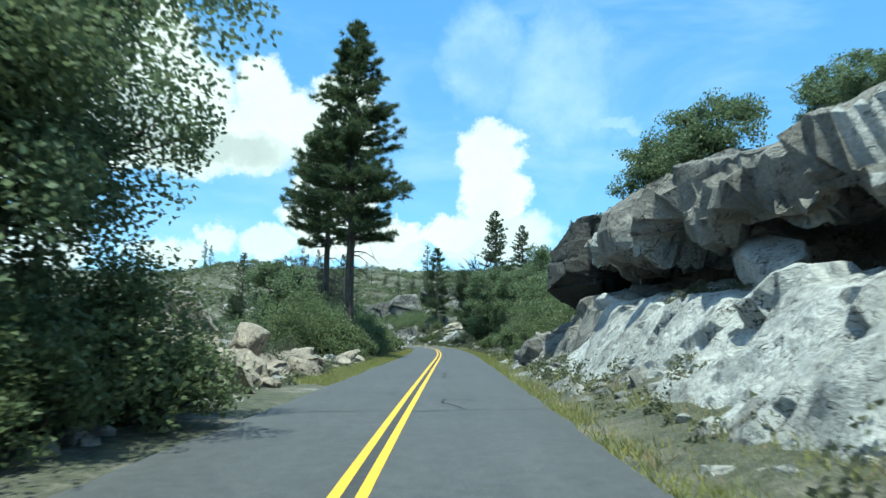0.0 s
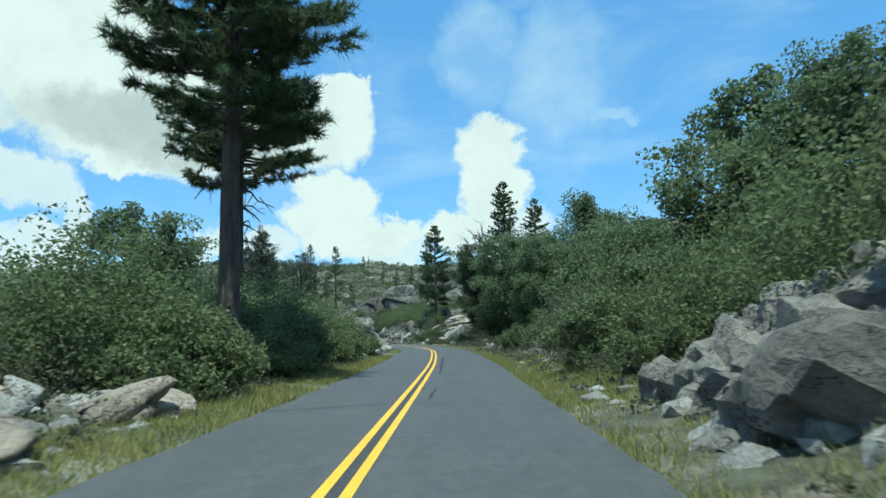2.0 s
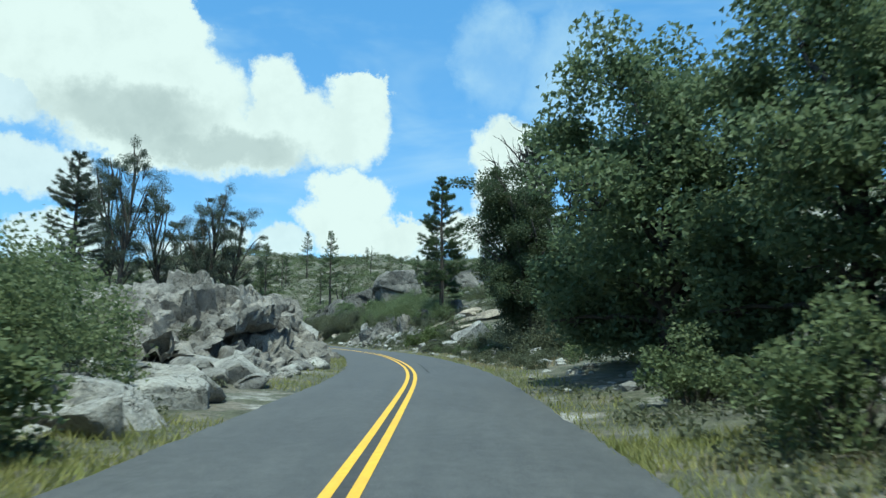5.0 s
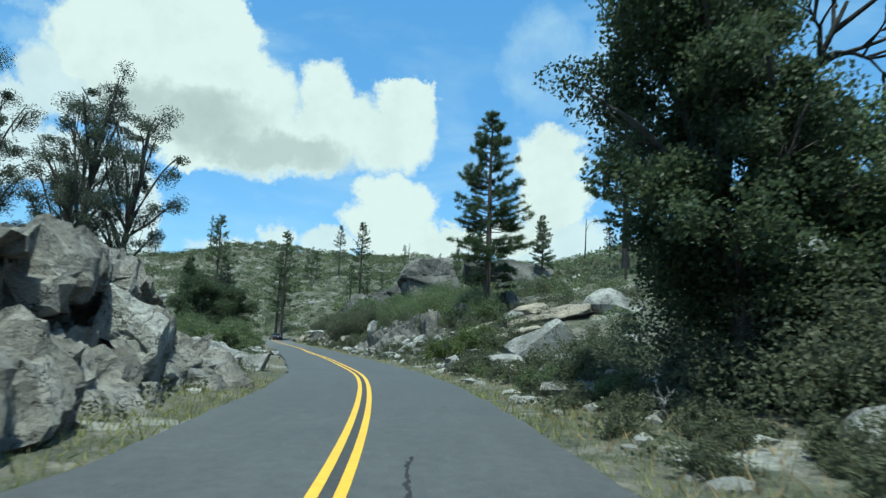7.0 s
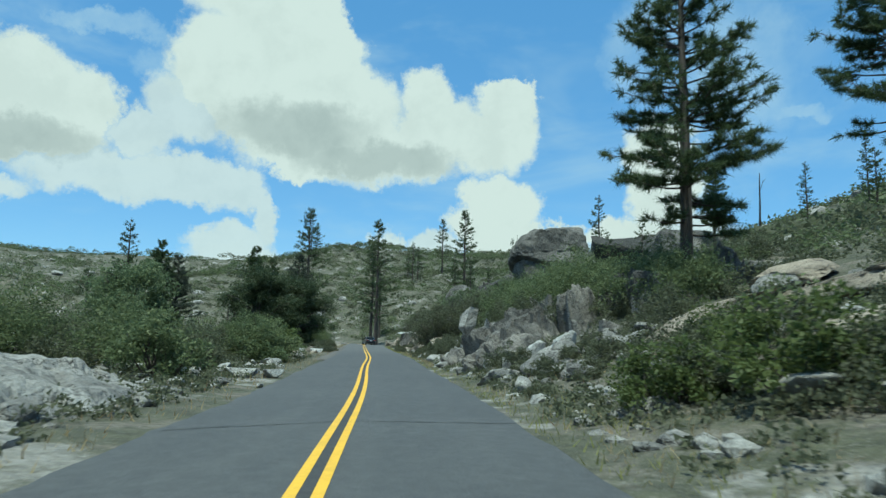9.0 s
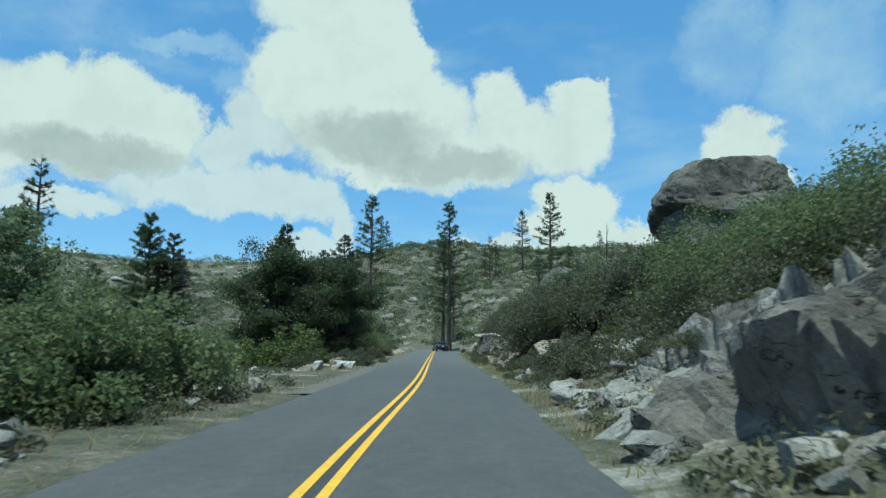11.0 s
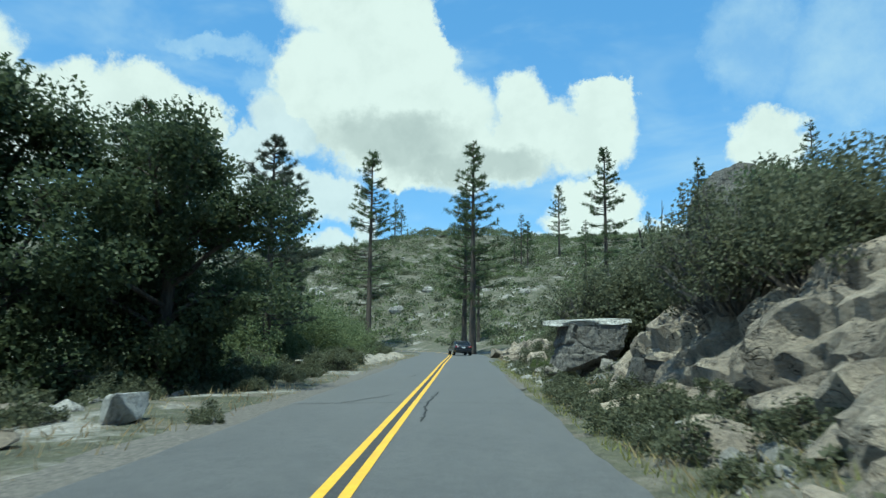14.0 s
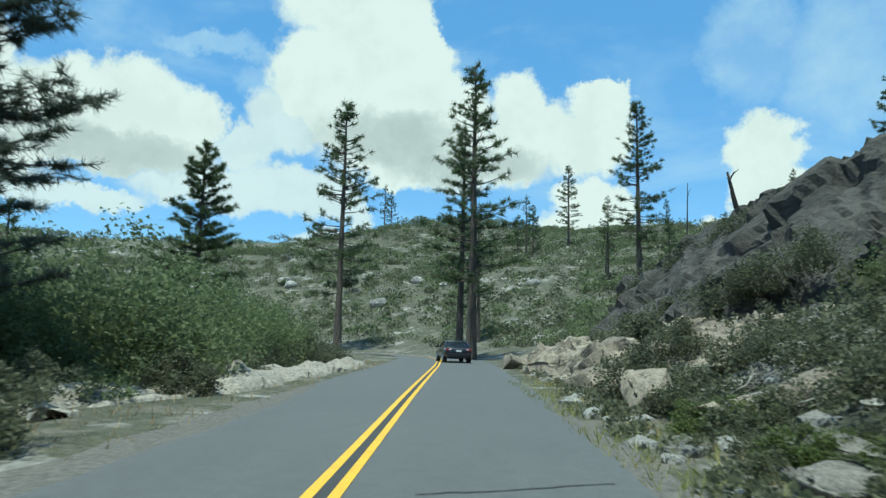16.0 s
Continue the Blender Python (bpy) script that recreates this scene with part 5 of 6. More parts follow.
for x, y, h, mat, r, lv, lab in [(5.8, 99.7, 14.6, CHARRED, 0.26, 4, "leafless dark dead tree with twisted limbs")]:
    ob = tagged(new("dead_tree"), lab, "tree", "dead trees")
    ob.matrix_world = at(x, y, 0.1)
    hang("trunk", bare_tree(int(h * 10), h, mat, r, lv, 0.5), ob)
for i, (s, d, h, tilt) in enumerate([(50.0, 4.9, 1.6, 70), (47.5, 4.7, 1.7, 75), (48.2, 5.2, 1.9, 60), (49.3, 4.5, 1.4, 80), (50.8, 5.8, 2.2, 45), (53.8, 5.1, 1.9, 70), (55.8, 5.8, 2.1, 55), (59.5, 4.9, 1.6, 75), (61.0, 5.3, 1.7, 70), (51.5, 5.4, 1.9, 60), (53.0, 4.8, 1.7, 75), (54.5, 5.6, 2.2, 40), (56.0, 5.0, 1.8, 70), (57.0, 4.6, 1.5, 80), (48.5, 5.8, 2.0, 65), (108.5, 5.5, 1.3, 60), (136, 5.6, 2.4, 70), (137.5, 6.2, 2.0, 50), (139, 5.2, 1.6, 75), (198.0, 5.4, 1.5, 75), (200.2, 6.0, 1.8, 65), (203.0, 6.4, 1.6, 70), (52.2, 6.2, 2.2, 30), (55.2, 4.5, 1.5, 80), (58.5, 5.4, 1.7, 70), (94.0, 5.0, 1.3, 75), (104.0, 5.2, 1.4, 60), (158, 5.2, 1.6, 75), (125.0, 5.0, 1.2, 80)]):
    q = station(s, d)
    ob = tagged(new("dead_bush", bare_tree(300 + i, h * 0.8, DEAD_WOOD, 0.036, 3, 0.8)), "pale grey dead branches fallen beside the road", "branches", "fallen branches")
    ob.matrix_world = pose(q[0], q[1], float(height(*q)) + 0.12, tilt, 0, 57 * i)
for x, y, h, tilt, r, lab in [(-37, 350, 13, 2, 0.2, "bare dead pole of a burnt pine"), (-29.9, 232.6, 2.8, -14, 0.2, "broken charred snag on the rock slope"), (-27.4, 212.9, 3.2, 2, 0.13, "broken charred snag on the rock slope"), (22, 150, 9, 3, 0.16, "bare dead pole of a burnt pine"), (12, 190, 8, 2, 0.15, "bare dead pole of a burnt pine"), (-48, 300, 9, 3, 0.15, "bare dead pole of a burnt pine"), (9.5, 140, 6, 1, 0.13, "bare dead pole of a burnt pine")]:
    z = np.linspace(0, h, 6)
    ob = tagged(new("dead_snag", mesh_from("dead_snag", *joined([tube(np.c_[0.05 * fbm(z, x), 0.05 * fbm(z, y), z - 0.3], np.linspace(r, r * 0.35, 6), 7), tube([(0, 0, h * 0.7), (0.5, 0.1, h * 0.85), (0.9, 0.1, h * 0.9)], [r * 0.4, r * 0.25, 0.02], 4)]), CHARRED, True)), lab, "snag", "dead snags")
    ob.matrix_world = pose(x, y, 10.2 if "rock slope" in lab and h < 3 else 4.6 if "rock slope" in lab else float(height(x, y)), 0, tilt, 30)

BUSH_KINDS = {
    "green": [bush_meshes(61, GREEN_BUSH, 38, 115, 0.078, 0.75), bush_meshes(62, GREEN_BUSH, 40, 110, 0.078, 0.85)],
    "bright": [bush_meshes(63, BRIGHT_BUSH, 36, 90, 0.09, 0.75)],
    "tall_green": [bush_meshes(66, GREEN_BUSH, 50, 230, 0.042, 0.8), bush_meshes(67, GREEN_BUSH, 50, 225, 0.042, 0.9)],
    "tall_olive": [bush_meshes(68, OLIVE_BUSH, 46, 140, 0.052, 0.75)],
    "low_green": [bush_meshes(69, GREEN_BUSH, 24, 80, 0.098, 0.7)],
    "low_olive": [bush_meshes(70, OLIVE_BUSH, 24, 80, 0.095, 0.65), bush_meshes(60, OLIVE_BUSH, 26, 74, 0.095, 0.6)],
    "dry": [bush_meshes(74, OLIVE_BUSH, 46, 160, 0.042, 0.8, 0.6), bush_meshes(75, OLIVE_BUSH, 44, 155, 0.042, 0.9, 0.6)],
    "olive": [bush_meshes(64, OLIVE_BUSH, 38, 105, 0.072, 0.7), bush_meshes(65, OLIVE_BUSH, 36, 105, 0.072, 0.6)],
}
BUSH_LABEL = {"dry": "tall half-bare grey brush with thin leaves", "green": "dense green roadside shrub", "bright": "bright yellow-green leafy shrub", "olive": "grey-green chaparral shrub on the verge"}


def bush(kind, x, y, h, seed):
    rng = np.random.default_rng(seed)
    sort = kind if kind in ("bright", "dry") else ("tall_" if h > 2.1 else "low_" if h < 1.0 else "") + kind
    meshes = BUSH_KINDS[sort][seed % len(BUSH_KINDS[sort])]
    k = h / 1.5
    m = at(x, y, 0.05, rng.uniform(0, 360), (k * rng.uniform(0.85, 1.25), k * rng.uniform(0.85, 1.25), k))
    plant("shrub", meshes, ("branchwork", "foliage"), BUSH_LABEL[kind], "shrub", kind + " shrubs", m)


ZONES = [
    (184, 199, -6.4, -4.2, 34, 0.25, 0.6, "olive"), (186, 197, -7.6, -5.2, 12, 0.6, 1.1, "olive"), (172, 186, -7.5, -5.2, 16, 0.3, 0.7, "olive"),
    (-2, 11, -9, -4.6, 14, 1.8, 2.8, "green"), (5, 11.5, -4.9, -3.9, 8, 1.0, 1.9, "green"), (24, 42, -14, -6.5, 22, 0.8, 1.5, "olive"), (38, 62, -12, -5.6, 26, 2.4, 3.8, "green"), (30, 66, 4.3, 6.4, 30, 0.35, 0.9, "olive"), (38, 66, -5.6, -4.6, 20, 1.2, 2.0, "green"), (52, 78, -12, -6.0, 30, 2.4, 3.8, "green"),
    (62, 84, -11, -6.5, 16, 1.2, 2.1, "olive"), (100, 116, -14, -8, 10, 0.8, 1.6, "olive"), (125, 150, -14, -5.4, 36, 1.2, 2.4, "olive"), (112, 125, -16, -11.5, 12, 1.0, 2.0, "olive"), (108, 125, -9, -4.0, 12, 0.3, 0.6, "olive"), (172, 186, 3.5, 4.7, 34, 0.35, 0.75, "olive"), (118, 150, -20, -10, 12, 1.6, 2.8, "green"),
    (150, 166, -18, -9.5, 12, 1.0, 2.0, "olive"), (166, 196, -9, -6.0, 14, 0.8, 1.5, "olive"), (185, 204, -16, -8.0, 14, 1.4, 2.6, "green"), (204, 232, -15, -7.4, 26, 2.8, 4.2, "green"), (199, 216, -15, -8.2, 16, 2.8, 4.4, "green"), (196, 206, -7.4, -5.0, 16, 0.8, 1.4, "olive"), (206, 236, -9, -5.8, 14, 1.2, 2.0, "olive"), (148, 166, 4.2, 8.5, 26, 0.6, 1.3, "olive"), (150, 168, 8.5, 18, 38, 1.4, 2.6, "olive"),
    (33, 48, 6.5, 13, 18, 1.8, 3.6, "green"), (45, 64, 6.2, 10, 24, 2.0, 3.0, "olive"), (58, 84, 5.0, 9, 18, 1.2, 2.4, "green"), (89, 99, 6.8, 9, 6, 1.6, 2.5, "olive"),
    (98, 123, 4.2, 9, 40, 0.6, 1.3, "olive"), (131, 150, 8.2, 12, 14, 1.2, 2.0, "olive"), (126, 152, -9, -5.0, 16, 1.5, 2.4, "green"), (100, 136, 8, 22, 26, 0.9, 1.7, "olive"), (116, 124, 4.8, 8, 3, 0.9, 1.2, "bright"), (134, 168, 7, 22, 40, 1.0, 2.2, "olive"),
    (150, 168, 4.4, 8, 16, 0.4, 0.9, "green"), (166, 184, 9, 18, 18, 1.2, 2.4, "olive"), (184, 196, 5.2, 10, 9, 0.8, 1.5, "olive"), (202, 218, 4.9, 8.5, 11, 0.9, 1.5, "olive"), (196, 206, 6.5, 10, 5, 0.7, 1.2, "olive"), (160, 172, 9, 16, 10, 1.8, 3.0, "green"), (157, 165, 5.6, 9.5, 12, 2.4, 3.4, "dry"), (138, 152, 8.5, 13, 16, 2.0, 3.0, "green"), (122, 130, 4.6, 9, 20, 0.4, 0.9, "olive"), (128, 136, 9.0, 13, 8, 1.6, 2.4, "green"), (166, 176, 9.5, 13, 4, 1.8, 2.6, "dry"), (186, 200, 6.6, 11, 16, 1.1, 2.0, "olive"), (188, 198, 9, 14, 12, 2.0, 3.0, "green"), (37, 46, 4.8, 7, 9, 1.2, 2.0, "green"), (96, 112, 4.0, 6.5, 18, 0.5, 0.9, "olive"), (84, 98, 4.2, 8.0, 18, 0.35, 0.8, "olive"), (120, 134, 4.4, 7.2, 10, 0.35, 0.7, "olive"), (158, 168, 3.9, 7.5, 20, 0.35, 0.8, "olive"), (149, 163, 3.5, 5.4, 30, 0.25, 0.6, "olive"), (87, 98, 3.8, 6.2, 22, 0.3, 0.7, "olive"), (120, 133, 3.7, 8, 18, 0.25, 0.5, "olive"), (100, 124, 6.2, 14, 26, 0.7, 1.4, "olive"), (152, 166, 11, 18, 26, 2.0, 3.2, "green"), (198, 207, 5.4, 7.4, 6, 0.4, 0.9, "olive"), (187, 204, 4.3, 6.2, 26, 0.4, 0.8, "olive"), (188, 202, 4.2, 6.0, 8, 0.4, 0.7, "bright"), (160, 176, 11, 17, 16, 1.5, 2.6, "green"), (200, 226, 7.6, 9.5, 8, 0.8, 1.4, "olive"), (196, 216, 12, 22, 12, 1.2, 2.2, "green"), (5, 30, 9, 18, 16, 0.9, 1.8, "olive"), (187, 206, -9, -5.9, 20, 0.6, 1.3, "green"), (96, 112, 4.2, 8.5, 20, 0.35, 0.8, "olive"), (97, 109, 3.9, 6.5, 18, 0.4, 0.9, "green"),
]
seed = 1000
OPEN_SPOTS = [(-44.0, 191.9, 2.0), (-42.0, 190.8, 2.0), (-45.5, 193.4, 1.2), (-16.6, 158.0, 1.7), (-16.8, 155.8, 1.5), (-17.0, 154.0, 1.2), (0.5, 111.2, 1.6), (0.0, 108.5, 1.4), (-26.4, 183.6, 2.4), (-7.4, 128.0, 1.5), (-8.3, 130.0, 1.5)]
JOINED = {k: [] for k in ("green", "bright", "olive")}   # the half-bare kind is always single


def joined_bush(kind, x, y, h, number, z=None):
    """A shrub of the back rows or on bare rock, kept for the one mesh of its kind."""
    rng = np.random.default_rng(number)
    sort = BUSH_KINDS[kind if kind == "bright" else ("tall_" if h > 2.0 else "" if h > 1.2 else "low_") + kind]
    me = sort[number % len(sort)][1]
    v = np.empty(len(me.vertices) * 3)
    me.vertices.foreach_get("co", v)
    v = v.reshape(-1, 3, 3)[:: 2]
    a, k = rng.uniform(0, 6.283), h / 1.5
    turn = np.array([[math.cos(a), math.sin(a), 0], [-math.sin(a), math.cos(a), 0], [0, 0, 1]]) * k
    JOINED[kind].append((v.reshape(-1, 3) @ turn + [x, y, float(height(x, y)) - 0.05 if z is None else z]))


for s0, s1, d0, d1, count, h0, h1, kind in ZONES:
    for _ in range(count):
        seed += 1
        d = RNG.uniform(d0, d1)
        q = station(RNG.uniform(s0, s1), d)
        if any(math.hypot(q[0] - cx, q[1] - cy) < cr for cx, cy, cr in OPEN_SPOTS):
            continue
        (bush if abs(d) < 6.0 or kind == "dry" else joined_bush)(kind, q[0], q[1], RNG.uniform(h0, h1), seed)
for i in range(30):
    s, d = 209 + 22 * ((i * 0.618) % 1), 9.4 + 9.0 * ((i * 0.381 + 0.2) % 1)
    q = station(s, d)
    top = float(np.interp(d, [8.0, 9.3, 11.5, 14.5, 18, 22], [0.3, 2.2, 4.3, 6.6, 8.0, 9.2]))
    k = (0.8, 1.2, 0.95)[i % 3]
    joined_bush("olive", q[0], q[1], k * 1.5, 67 * i, top - 0.25)
for i in range(34):
    s, d = 12 + 18 * ((i * 0.618) % 1), 6.0 + 2.2 * ((i * 0.381 + 0.3) % 1)
    q = station(s, d)
    joined_bush("olive", q[0], q[1], (0.4, 0.65, 0.5)[i % 3], 53 * i, 1.95 + 0.13 * (d - 5.6))
for i in range(44):
    s, d = 127 + 19 * ((i * 0.618) % 1), 4.2 + 6.5 * ((i * 0.381 + 0.1) % 1)
    q = station(s, d)
    top = float(np.interp(d, [3.5, 4.0, 5.2, 6.6, 9.0, 12], [-0.3, 0.4, 1.2, 1.75, 2.2, 3.1]))
    k = (0.22, 0.34, 0.5, 0.28)[i % 4]
    joined_bush("olive", q[0], q[1], k * 1.5, 71 * i, top - 0.12)
for kind, rows in JOINED.items():
    if rows:
        v = np.concatenate(rows)
        tagged(new(kind + "_brush", mesh_from(kind + "_brush", v, np.arange(len(v)).reshape(-1, 3), BUSH_KINDS[kind][0][1].materials[0])), "thick " + BUSH_LABEL[kind] + " behind the first row", "brush", kind="stuff")
for i, (s, d, k) in enumerate([(196.5, 12.5, 1.0), (193, 12.8, 1.05), (197.5, 14.5, 1.3), (193.8, 9.0, 0.6)]):
    q = station(s, d)
    top = max(float(height(q[0], q[1])), float(np.interp(d, [6.0, 6.4, 7.6, 9.4, 12], [-0.3, 0.35, 0.95, 1.7, 3.0])) if s < 201 else 0.0)
    k *= 2.1
    plant("shrub", BUSH_KINDS["tall_green"][i % 2], ("branchwork", "foliage"), "tall dense green shrub above the granite ledges", "shrub", "ledge shrubs", pose(q[0], q[1], top - 0.3, 0, 0, 83 * i) @ Matrix.Diagonal((k, k, k, 1)))
bush("bright", -32.6, 163.6, 2.6, 31)
bush("bright", -34.4, 162.4, 2.2, 32)
bush("bright", -1.6, 116.5, 1.5, 33)
for i, (x, y, z, h) in enumerate([(-27.2, 187.8, 1.5, 2.8), (-26.0, 187.3, 1.7, 3.1), (-25.0, 187.0, 1.8, 3.1), (-24.0, 186.6, 1.9, 2.9), (-26.5, 189.2, 1.8, 3.0), (-24.8, 188.8, 2.0, 3.2),
                                  (-22.9, 174.9, 2.2, 2.1), (-21.9, 173.5, 2.4, 2.0), (-20.9, 174.4, 2.6, 2.2), (-23.2, 176.8, 2.1, 1.9), (-22.2, 176.2, 2.5, 2.4), (-21.2, 177.6, 2.7, 2.5), (-20.0, 173.0, 2.8, 1.6)]):
    k = h / 1.5
    plant("shrub", BUSH_KINDS["tall_olive" if i % 3 else "dry"][0], ("branchwork", "foliage"), "dense grey-green brush on top of the rock ledges", "shrub", "ledge brush", pose(x, y, z - 0.25, 0, 0, 77 * i) @ Matrix.Diagonal((k * 0.95, k * 0.95, k, 1)))
for x, y, h, number in [(5.7, 94.2, 2.0, 34), (7.0, 94.6, 2.3, 36), (6.4, 96.0, 2.2, 38), (-33.4, 208.5, 1.9, 40), (-34.2, 212.0, 1.9, 42), (-32.4, 206.0, 1.6, 44), (-33.2, 215.0, 2.0, 46), (-17.6, 157.2, 0.8, 48), (-17.3, 155.6, 0.7, 50), (-17.8, 154.6, 0.5, 56), (-17.9, 158.6, 0.7, 58), (-28.9, 164.6, 0.9, 52), (-29.7, 165.6, 1.2, 54), (-30.6, 165.9, 1.0, 68), (-30.9, 171.6, 0.5, 70), (-39.0, 189.6, 1.1, 62), (-39.6, 190.7, 1.2, 64), (-40.4, 190.2, 1.0, 66)]:
    bush("olive", x, y, h, number)

# chaparral and stones over the hills, too many to count


def scatter(name, count, make, label, category, mat, seed, region, clear):
    rng = np.random.default_rng(seed)
    x, y = region(rng, count)
    s, d = along(x, y)
    keep = (np.abs(d) > clear) & (fbm(x * 0.05 + seed, y * 0.05) + 0.5 * fbm(x * 0.2, y * 0.2 + seed) > rng.uniform(-0.55, 0.2, len(x)))
    x, y = x[keep], y[keep]
    z = height(x, y)
    v, f = make(rng, x, y, z)
    return tagged(new(name, mesh_from(name, v, f, mat)), label, category, kind="stuff")


def brush(leaf, n_leaf, wide):
    def make(rng, x, y, z):
        r = rng.uniform(0.5, 1.25, len(x)) * wide
        c = np.stack([x, y, z], axis=1)
        d = rng.normal(size=(len(x), n_leaf, 3))
        d /= np.linalg.norm(d, axis=2)[..., None]
        d[..., 2] = np.abs(d[..., 2]) * 0.85
        p = (c[:, None, :] + d * (r[:, None, None] * rng.uniform(0.6, 1.0, (len(x), n_leaf, 1)))).reshape(-1, 3)
        return leaves(p, leaf, rng)
    return make


def stones(rng, x, y, z, level=2):
    bv, bf = BALLS[level]
    r = rng.uniform(0.25, 1.0, len(x)) ** 2 * 1.6 + 0.2
    verts, faces = [], []
    for i in range(len(x)):
        v = bv * (1 + 0.5 * rng.normal(size=(1, 3)) * 0.4)
        for _ in range(5):
            q = rng.normal(size=3)
            q /= np.linalg.norm(q)
            v = v - np.maximum(v @ q - 0.6, 0)[:, None] * q
        verts.append(v * r[i] * [1.2, 1.2, 0.7] + [x[i], y[i], z[i]])
        faces.append(bf + i * len(bv))
    return np.concatenate(verts), np.concatenate(faces)


def near_hills(rng, n):
    return rng.uniform(-110, 60, n), rng.uniform(5, 270, n)


def mid_hills(rng, n):
    return rng.uniform(-175, 25, n), rng.uniform(232, 440, n)


def far_hills(rng, n):
    return rng.uniform(-330, 160, n), rng.uniform(150, 520, n)


def beside(rng, n):
    side = rng.choice([-1, 1], n)
    s = rng.uniform(-10, 238, n)
    p = station(s, side * (3.6 + np.where(side < 0, 2.6 * smoothstep(s, 150, 158), 0.9 * smoothstep(s, 204, 212)) + 7.5 * rng.uniform(0, 1, n) ** 1.3))
    return p[:, 0], p[:, 1]


def back_slopes(rng, n):
    side = rng.choice([-1, 1], n)
    p = station(rng.uniform(-5, 240, n), side * (9.0 + 19.0 * rng.uniform(0, 1, n)))
    return p[:, 0], p[:, 1]


def beside_bare(rng, n):
    """Beside the road, but for the grassy stretch."""
    x, y = beside(rng, n)
    keep = (y < 37) | (y > 74) | (rng.uniform(0, 1, n) < 0.12)
    return x[keep], y[keep]


def gravel(rng, x, y, z):
    v, f = stones(rng, x, y, z, 1)
    c = np.repeat(np.stack([x, y, z], 1), len(BALLS[1][0]), 0)
    return c + (v - c) * 0.19, f


scatter("hillside_chaparral", 8500, brush(0.19, 66, 1.15), "low grey-green chaparral covering the near hillsides", "brush", OLIVE_BUSH, 71, near_hills, 27)
scatter("roadside_chaparral", 1900, brush(0.125, 120, 0.95), "low grey-green chaparral on the slopes beside the road", "brush", OLIVE_BUSH, 83, back_slopes, 9)
scatter("roadside_dark_brush", 700, brush(0.13, 150, 1.15), "dark green brush on the slopes beside the road", "brush", GREEN_BUSH, 84, back_slopes, 10)
scatter("hillside_dark_brush", 2400, brush(0.20, 100, 1.5), "dark green brush patches on the near hillsides", "brush", GREEN_BUSH, 76, near_hills, 27)
scatter("slope_chaparral", 6500, brush(0.22, 64, 1.4), "dense grey-green chaparral on the facing slope", "brush", OLIVE_BUSH, 79, mid_hills, 9)
scatter("slope_dark_brush", 2600, brush(0.24, 90, 1.7), "dark green brush on the facing slope", "brush", GREEN_BUSH, 80, mid_hills, 10)
scatter("distant_chaparral", 13000, brush(0.46, 32, 1.8), "patchy grey-green chaparral covering the far hills", "brush", OLIVE_BUSH, 72, far_hills, 14)
scatter("distant_dark_brush", 6500, brush(0.5, 36, 2.2), "dark green brush patches on the far hills", "brush", GREEN_BUSH, 73, far_hills, 14)
scatter("hillside_stones", 800, stones, "pale granite stones strewn over the hillsides", "stones", GRANITE, 74, near_hills, 10)
scatter("distant_stones", 700, stones, "pale granite stones strewn over the far hills", "stones", GRANITE, 75, far_hills, 14)
scatter("low_verge_brush", 8000, brush(0.08, 40, 0.34), "low weeds and brush between rocks along the verge", "brush", OLIVE_BUSH, 77, beside, 3.6)
scatter("verge_stones", 6500, gravel, "small loose stones along the verge", "stones", GRANITE, 78, beside_bare, 3.5)


def verge(name, ranges, n, mat, label, hgt, seed):
    rng = np.random.default_rng(seed)
    vs, fs, base = [], [], 0
    for s0, s1, d0, d1, dens in ranges:
        k = int((s1 - s0) * dens)
        s = rng.uniform(s0, s1, k)
        clump = fbm(s * 0.9, d0 * 3.0)
        s = s[clump > rng.uniform(-0.5, 0.15, k)]
        k = len(s)
        d = d0 + (d1 - d0) * rng.uniform(0, 1, k) ** 1.2
        p = station(s, d)
        c = np.stack([p[:, 0], p[:, 1], height(p[:, 0], p[:, 1]) - 0.02], axis=1)
        t = rng.normal(size=(k, 3)) * [0.45, 0.45, 0] + [0, 0, 1]
        v, f = blades(c, t, hgt * rng.uniform(0.4, 1.3, k), 0.010 * rng.uniform(0.7, 1.6, k), rng, 0.15)
        vs.append(v)
        fs.append(f + base)
        base += len(v)
    tagged(new(name, mesh_from(name, np.concatenate(vs), np.concatenate(fs), mat)), label, "grass", kind="stuff")


verge("verge_grass", [(2, 36, 2.75, 4.3, 420), (36, 68, 2.75, 5.2, 1500), (20, 70, -4.6, -2.5, 1000), (66, 110, 2.8, 4.2, 110), (76, 104, -3.9, -2.5, 120), (110, 150, 2.9, 4.4, 60), (150, 215, 3.0, 4.4, 110)], 0, GRASS, "yellow-green grass along the asphalt edge", 0.22, 81)
verge("dry_verge_grass", [(0, 20, 3.0, 4.4, 80), (50, 66, 3.2, 5.0, 60), (164, 184, 3.2, 7.0, 260), (140, 164, 3.1, 8.0, 240), (84, 98, 3.2, 6.5, 120), (98, 125, 3.2, 7.0, 60), (150, 235, -5.2, -2.9, 30), (100, 150, -4.5, -2.7, 30), (190, 225, 4.0, 6.0, 60)], 0, DRY_GRASS, "dry straw-coloured grass on the verge", 0.26, 82)

# ---- the car ahead ----


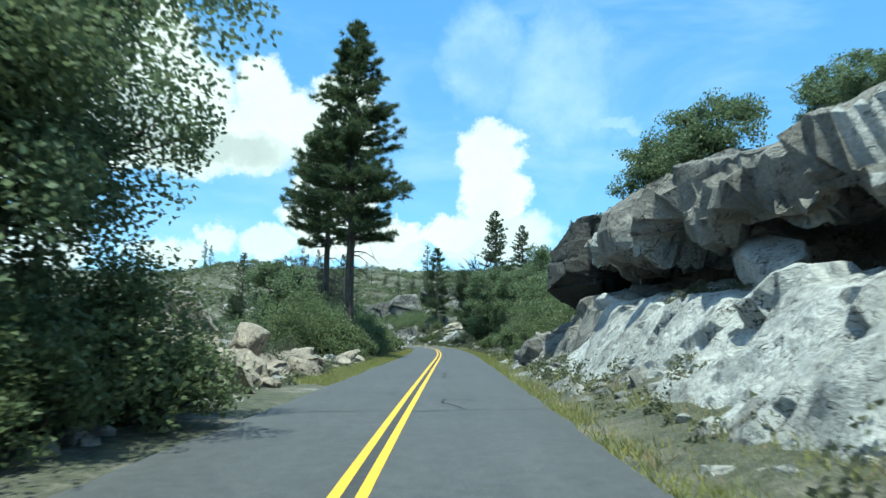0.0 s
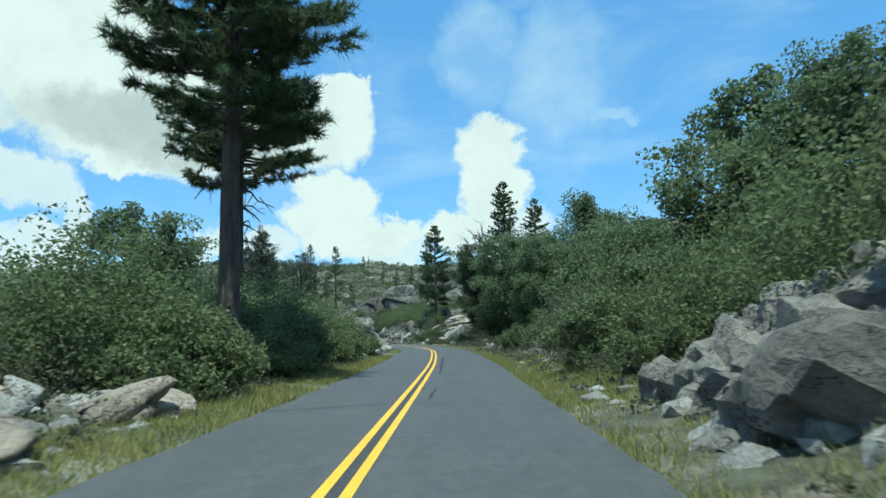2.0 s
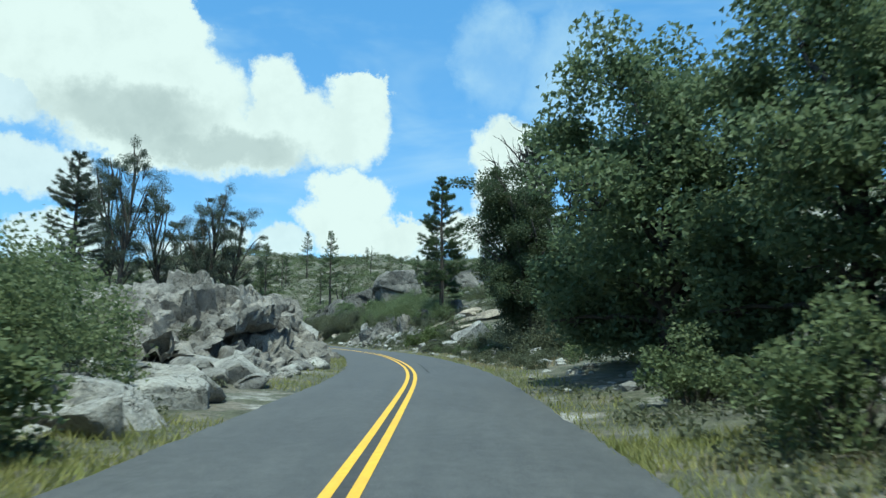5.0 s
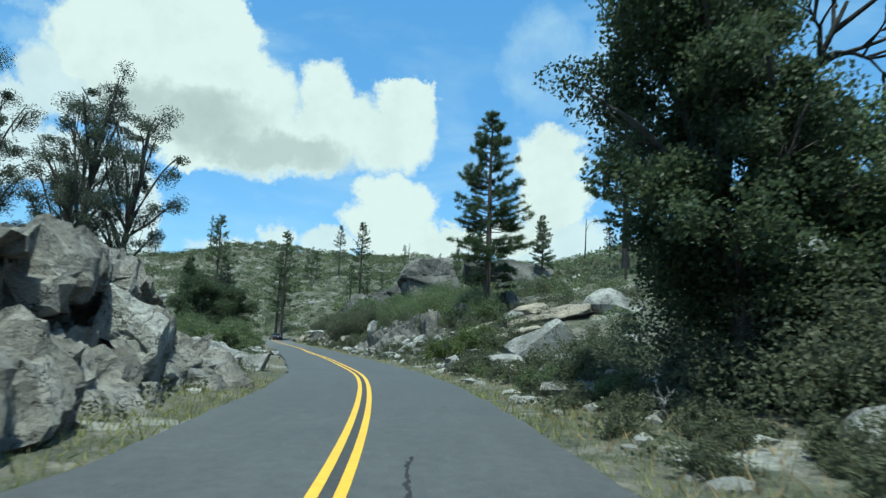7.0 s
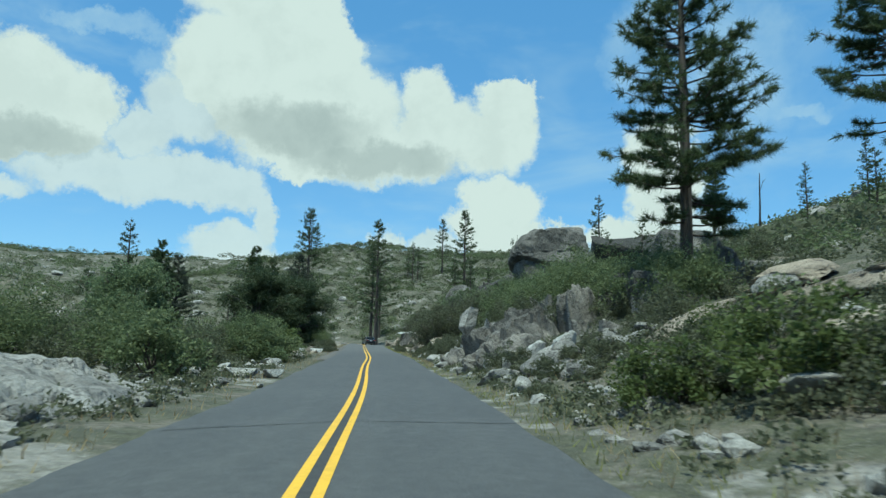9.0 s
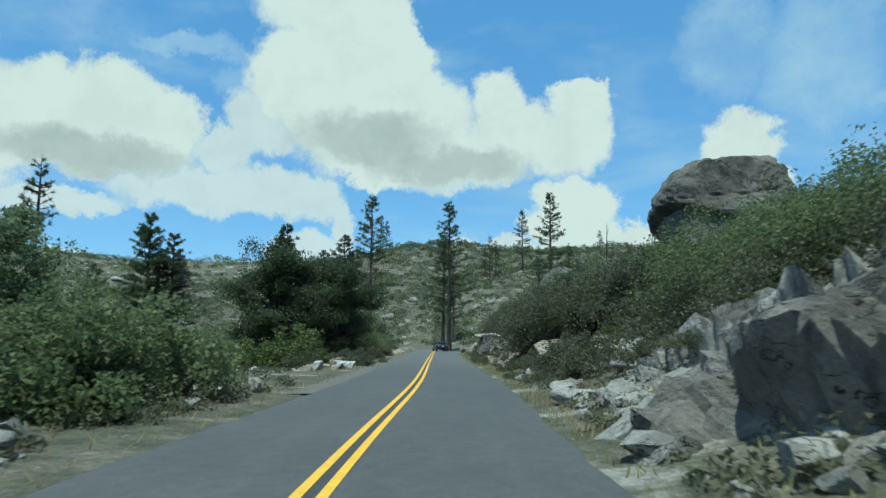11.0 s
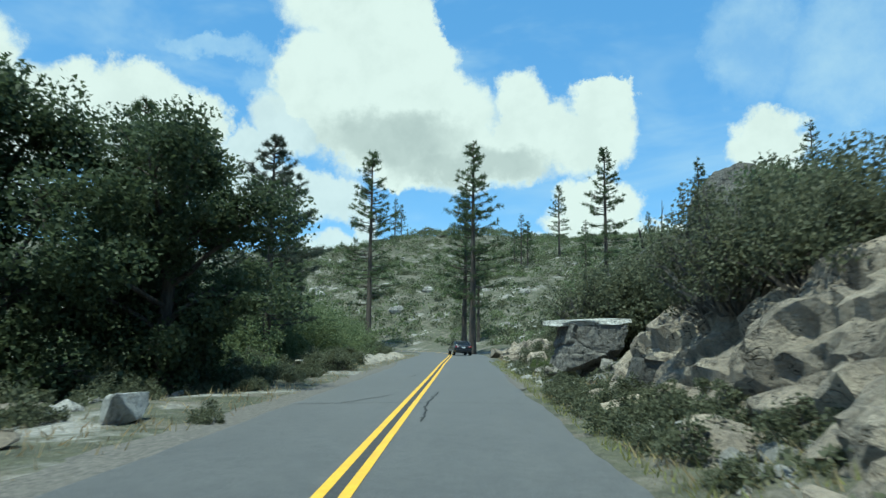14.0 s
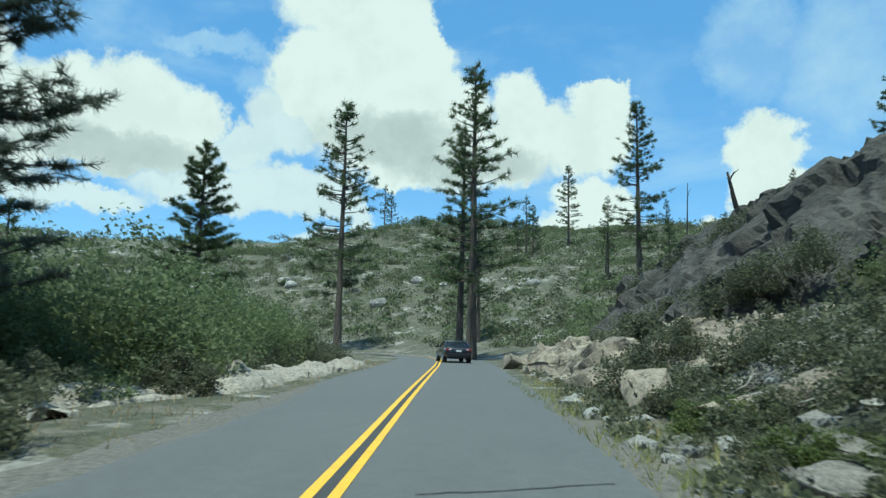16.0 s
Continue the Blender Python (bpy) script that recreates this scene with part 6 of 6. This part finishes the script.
def loft(sections, closed=True):
    """Verts and faces through rings of equal count."""
    n = len(sections[0])
    v = np.concatenate([np.asarray(s, float) for s in sections])
    f = []
    for i in range(len(sections) - 1):
        for j in range(n):
            k = (j + 1) % n
            f.append((i * n + j, i * n + k, (i + 1) * n + k, (i + 1) * n + j))
    f.append(tuple(range(n))[::-1])
    f.append(tuple(range((len(sections) - 1) * n, len(sections) * n)))
    return v, f


def car():
    """A dark mid-size saloon, 4.7 m long, nose to +y."""
    ob = new("car")

    def ring(y, w, z0, z1, power=3.2):
        """A rounded cross-section of half width w between two heights."""
        u = np.arange(28) * 2 * np.pi / 28
        c, d = np.cos(u), np.sin(u)
        return np.stack([w * np.sign(c) * np.abs(c) ** (2 / power), np.full(28, y), (z0 + z1) / 2 + (z1 - z0) / 2 * np.sign(d) * np.abs(d) ** (2 / power)], 1)
    hull = [(-2.36, 0.72, 0.44, 0.90), (-2.32, 0.84, 0.36, 0.98), (-2.15, 0.91, 0.30, 1.04), (-1.5, 0.94, 0.26, 1.08), (-0.4, 0.95, 0.24, 1.05), (0.8, 0.95, 0.24, 1.04), (1.5, 0.93, 0.25, 0.98), (2.1, 0.88, 0.28, 0.86), (2.34, 0.70, 0.38, 0.72)]
    hang("body", mesh_from("body", *loft([ring(*row) for row in hull]), CAR_PAINT, True), ob)
    cabin = [(-1.95, 0.74, 0.80, 1.06), (-1.55, 0.77, 0.80, 1.24), (-1.10, 0.74, 0.80, 1.42), (-0.5, 0.73, 0.80, 1.47), (0.05, 0.73, 0.80, 1.45), (0.5, 0.75, 0.80, 1.28), (1.05, 0.78, 0.80, 1.03)]
    hang("cabin_glass", mesh_from("cabin_glass", *loft([ring(*row) for row in cabin]), CAR_GLASS, True), ob, "dark tinted windows")
    top = [(-1.22, 0.60, 1.34, 1.40), (-1.05, 0.66, 1.34, 1.455), (-0.5, 0.69, 1.34, 1.49), (0.0, 0.68, 1.34, 1.475), (0.16, 0.60, 1.34, 1.42)]
    hang("roof", mesh_from("roof", *loft([ring(*row) for row in top]), CAR_PAINT, True), ob)
    for sx in (-1, 1):
        v, f = tube([(sx * 0.78, -1.95, 1.04), (sx * 0.74, -1.5, 1.22), (sx * 0.64, -1.05, 1.43)], [0.05, 0.06, 0.05], 8)
        hang("rear_pillar", mesh_from("rear_pillar", v, f, CAR_PAINT), ob)
        v, f = tube([(sx * 0.78, 1.02, 1.03), (sx * 0.72, 0.5, 1.24), (sx * 0.64, 0.05, 1.43)], [0.04, 0.045, 0.04], 8)
        hang("front_pillar", mesh_from("front_pillar", v, f, CAR_PAINT), ob)
        bm = bmesh.new()
        box(bm, sx * 0.66, -2.31, 0.86, 0.36, 0.12, 0.14, 0.03)
        lamp = part("tail_lamp", bm, RED_LENS, ob, "red tail lamp")
        bm = bmesh.new()
        box(bm, sx * 0.58, -2.375, 0.87, 0.16, 0.02, 0.06, 0.006)
        part("clear_lens", bm, PLATE, lamp, "clear lens in the tail lamp")
        bm = bmesh.new()
        box(bm, sx * 1.02, 0.55, 1.06, 0.2, 0.1, 0.14, 0.03)
        part("wing_mirror", bm, CAR_PAINT, ob)
        for sy in (-1.42, 1.42):
            v, f = tube([(sx * 0.70, sy, 0.34), (sx * 0.94, sy, 0.34)], [0.34, 0.34], 20)
            wheel = hang("tyre", mesh_from("tyre", v, f + [tuple(range(20))[::-1]], RUBBER), ob)
            v, f = tube([(sx * 0.93, sy, 0.34), (sx * 0.96, sy, 0.34)], [0.22, 0.2], 16)
            hang("rim", mesh_from("rim", v, f, CHROME), wheel)
    bm = bmesh.new()
    box(bm, 0, -2.36, 0.48, 1.62, 0.16, 0.26, 0.05)
    part("rear_bumper", bm, CAR_PAINT, ob)
    bm = bmesh.new()
    box(bm, 0, -2.385, 0.78, 0.34, 0.03, 0.14, 0.01)
    part("plate", bm, PLATE, ob, "pale rear plate with plain bars")
    bm = bmesh.new()
    box(bm, 0, -2.38, 0.895, 0.72, 0.03, 0.022, 0.006)
    part("trim_bar", bm, CHROME, ob, "bright tailgate trim")
    return tagged(ob, "black mid-size saloon car on the road ahead", "car")


CAR_S = 238.0
q0, q1 = station(CAR_S, 0.95), station(CAR_S + 1, 0.95)
car().matrix_world = pose(q0[0], q0[1], 0.015, 0, 0, math.degrees(math.atan2(-(q1[0] - q0[0]), q1[1] - q0[1])) + 9)
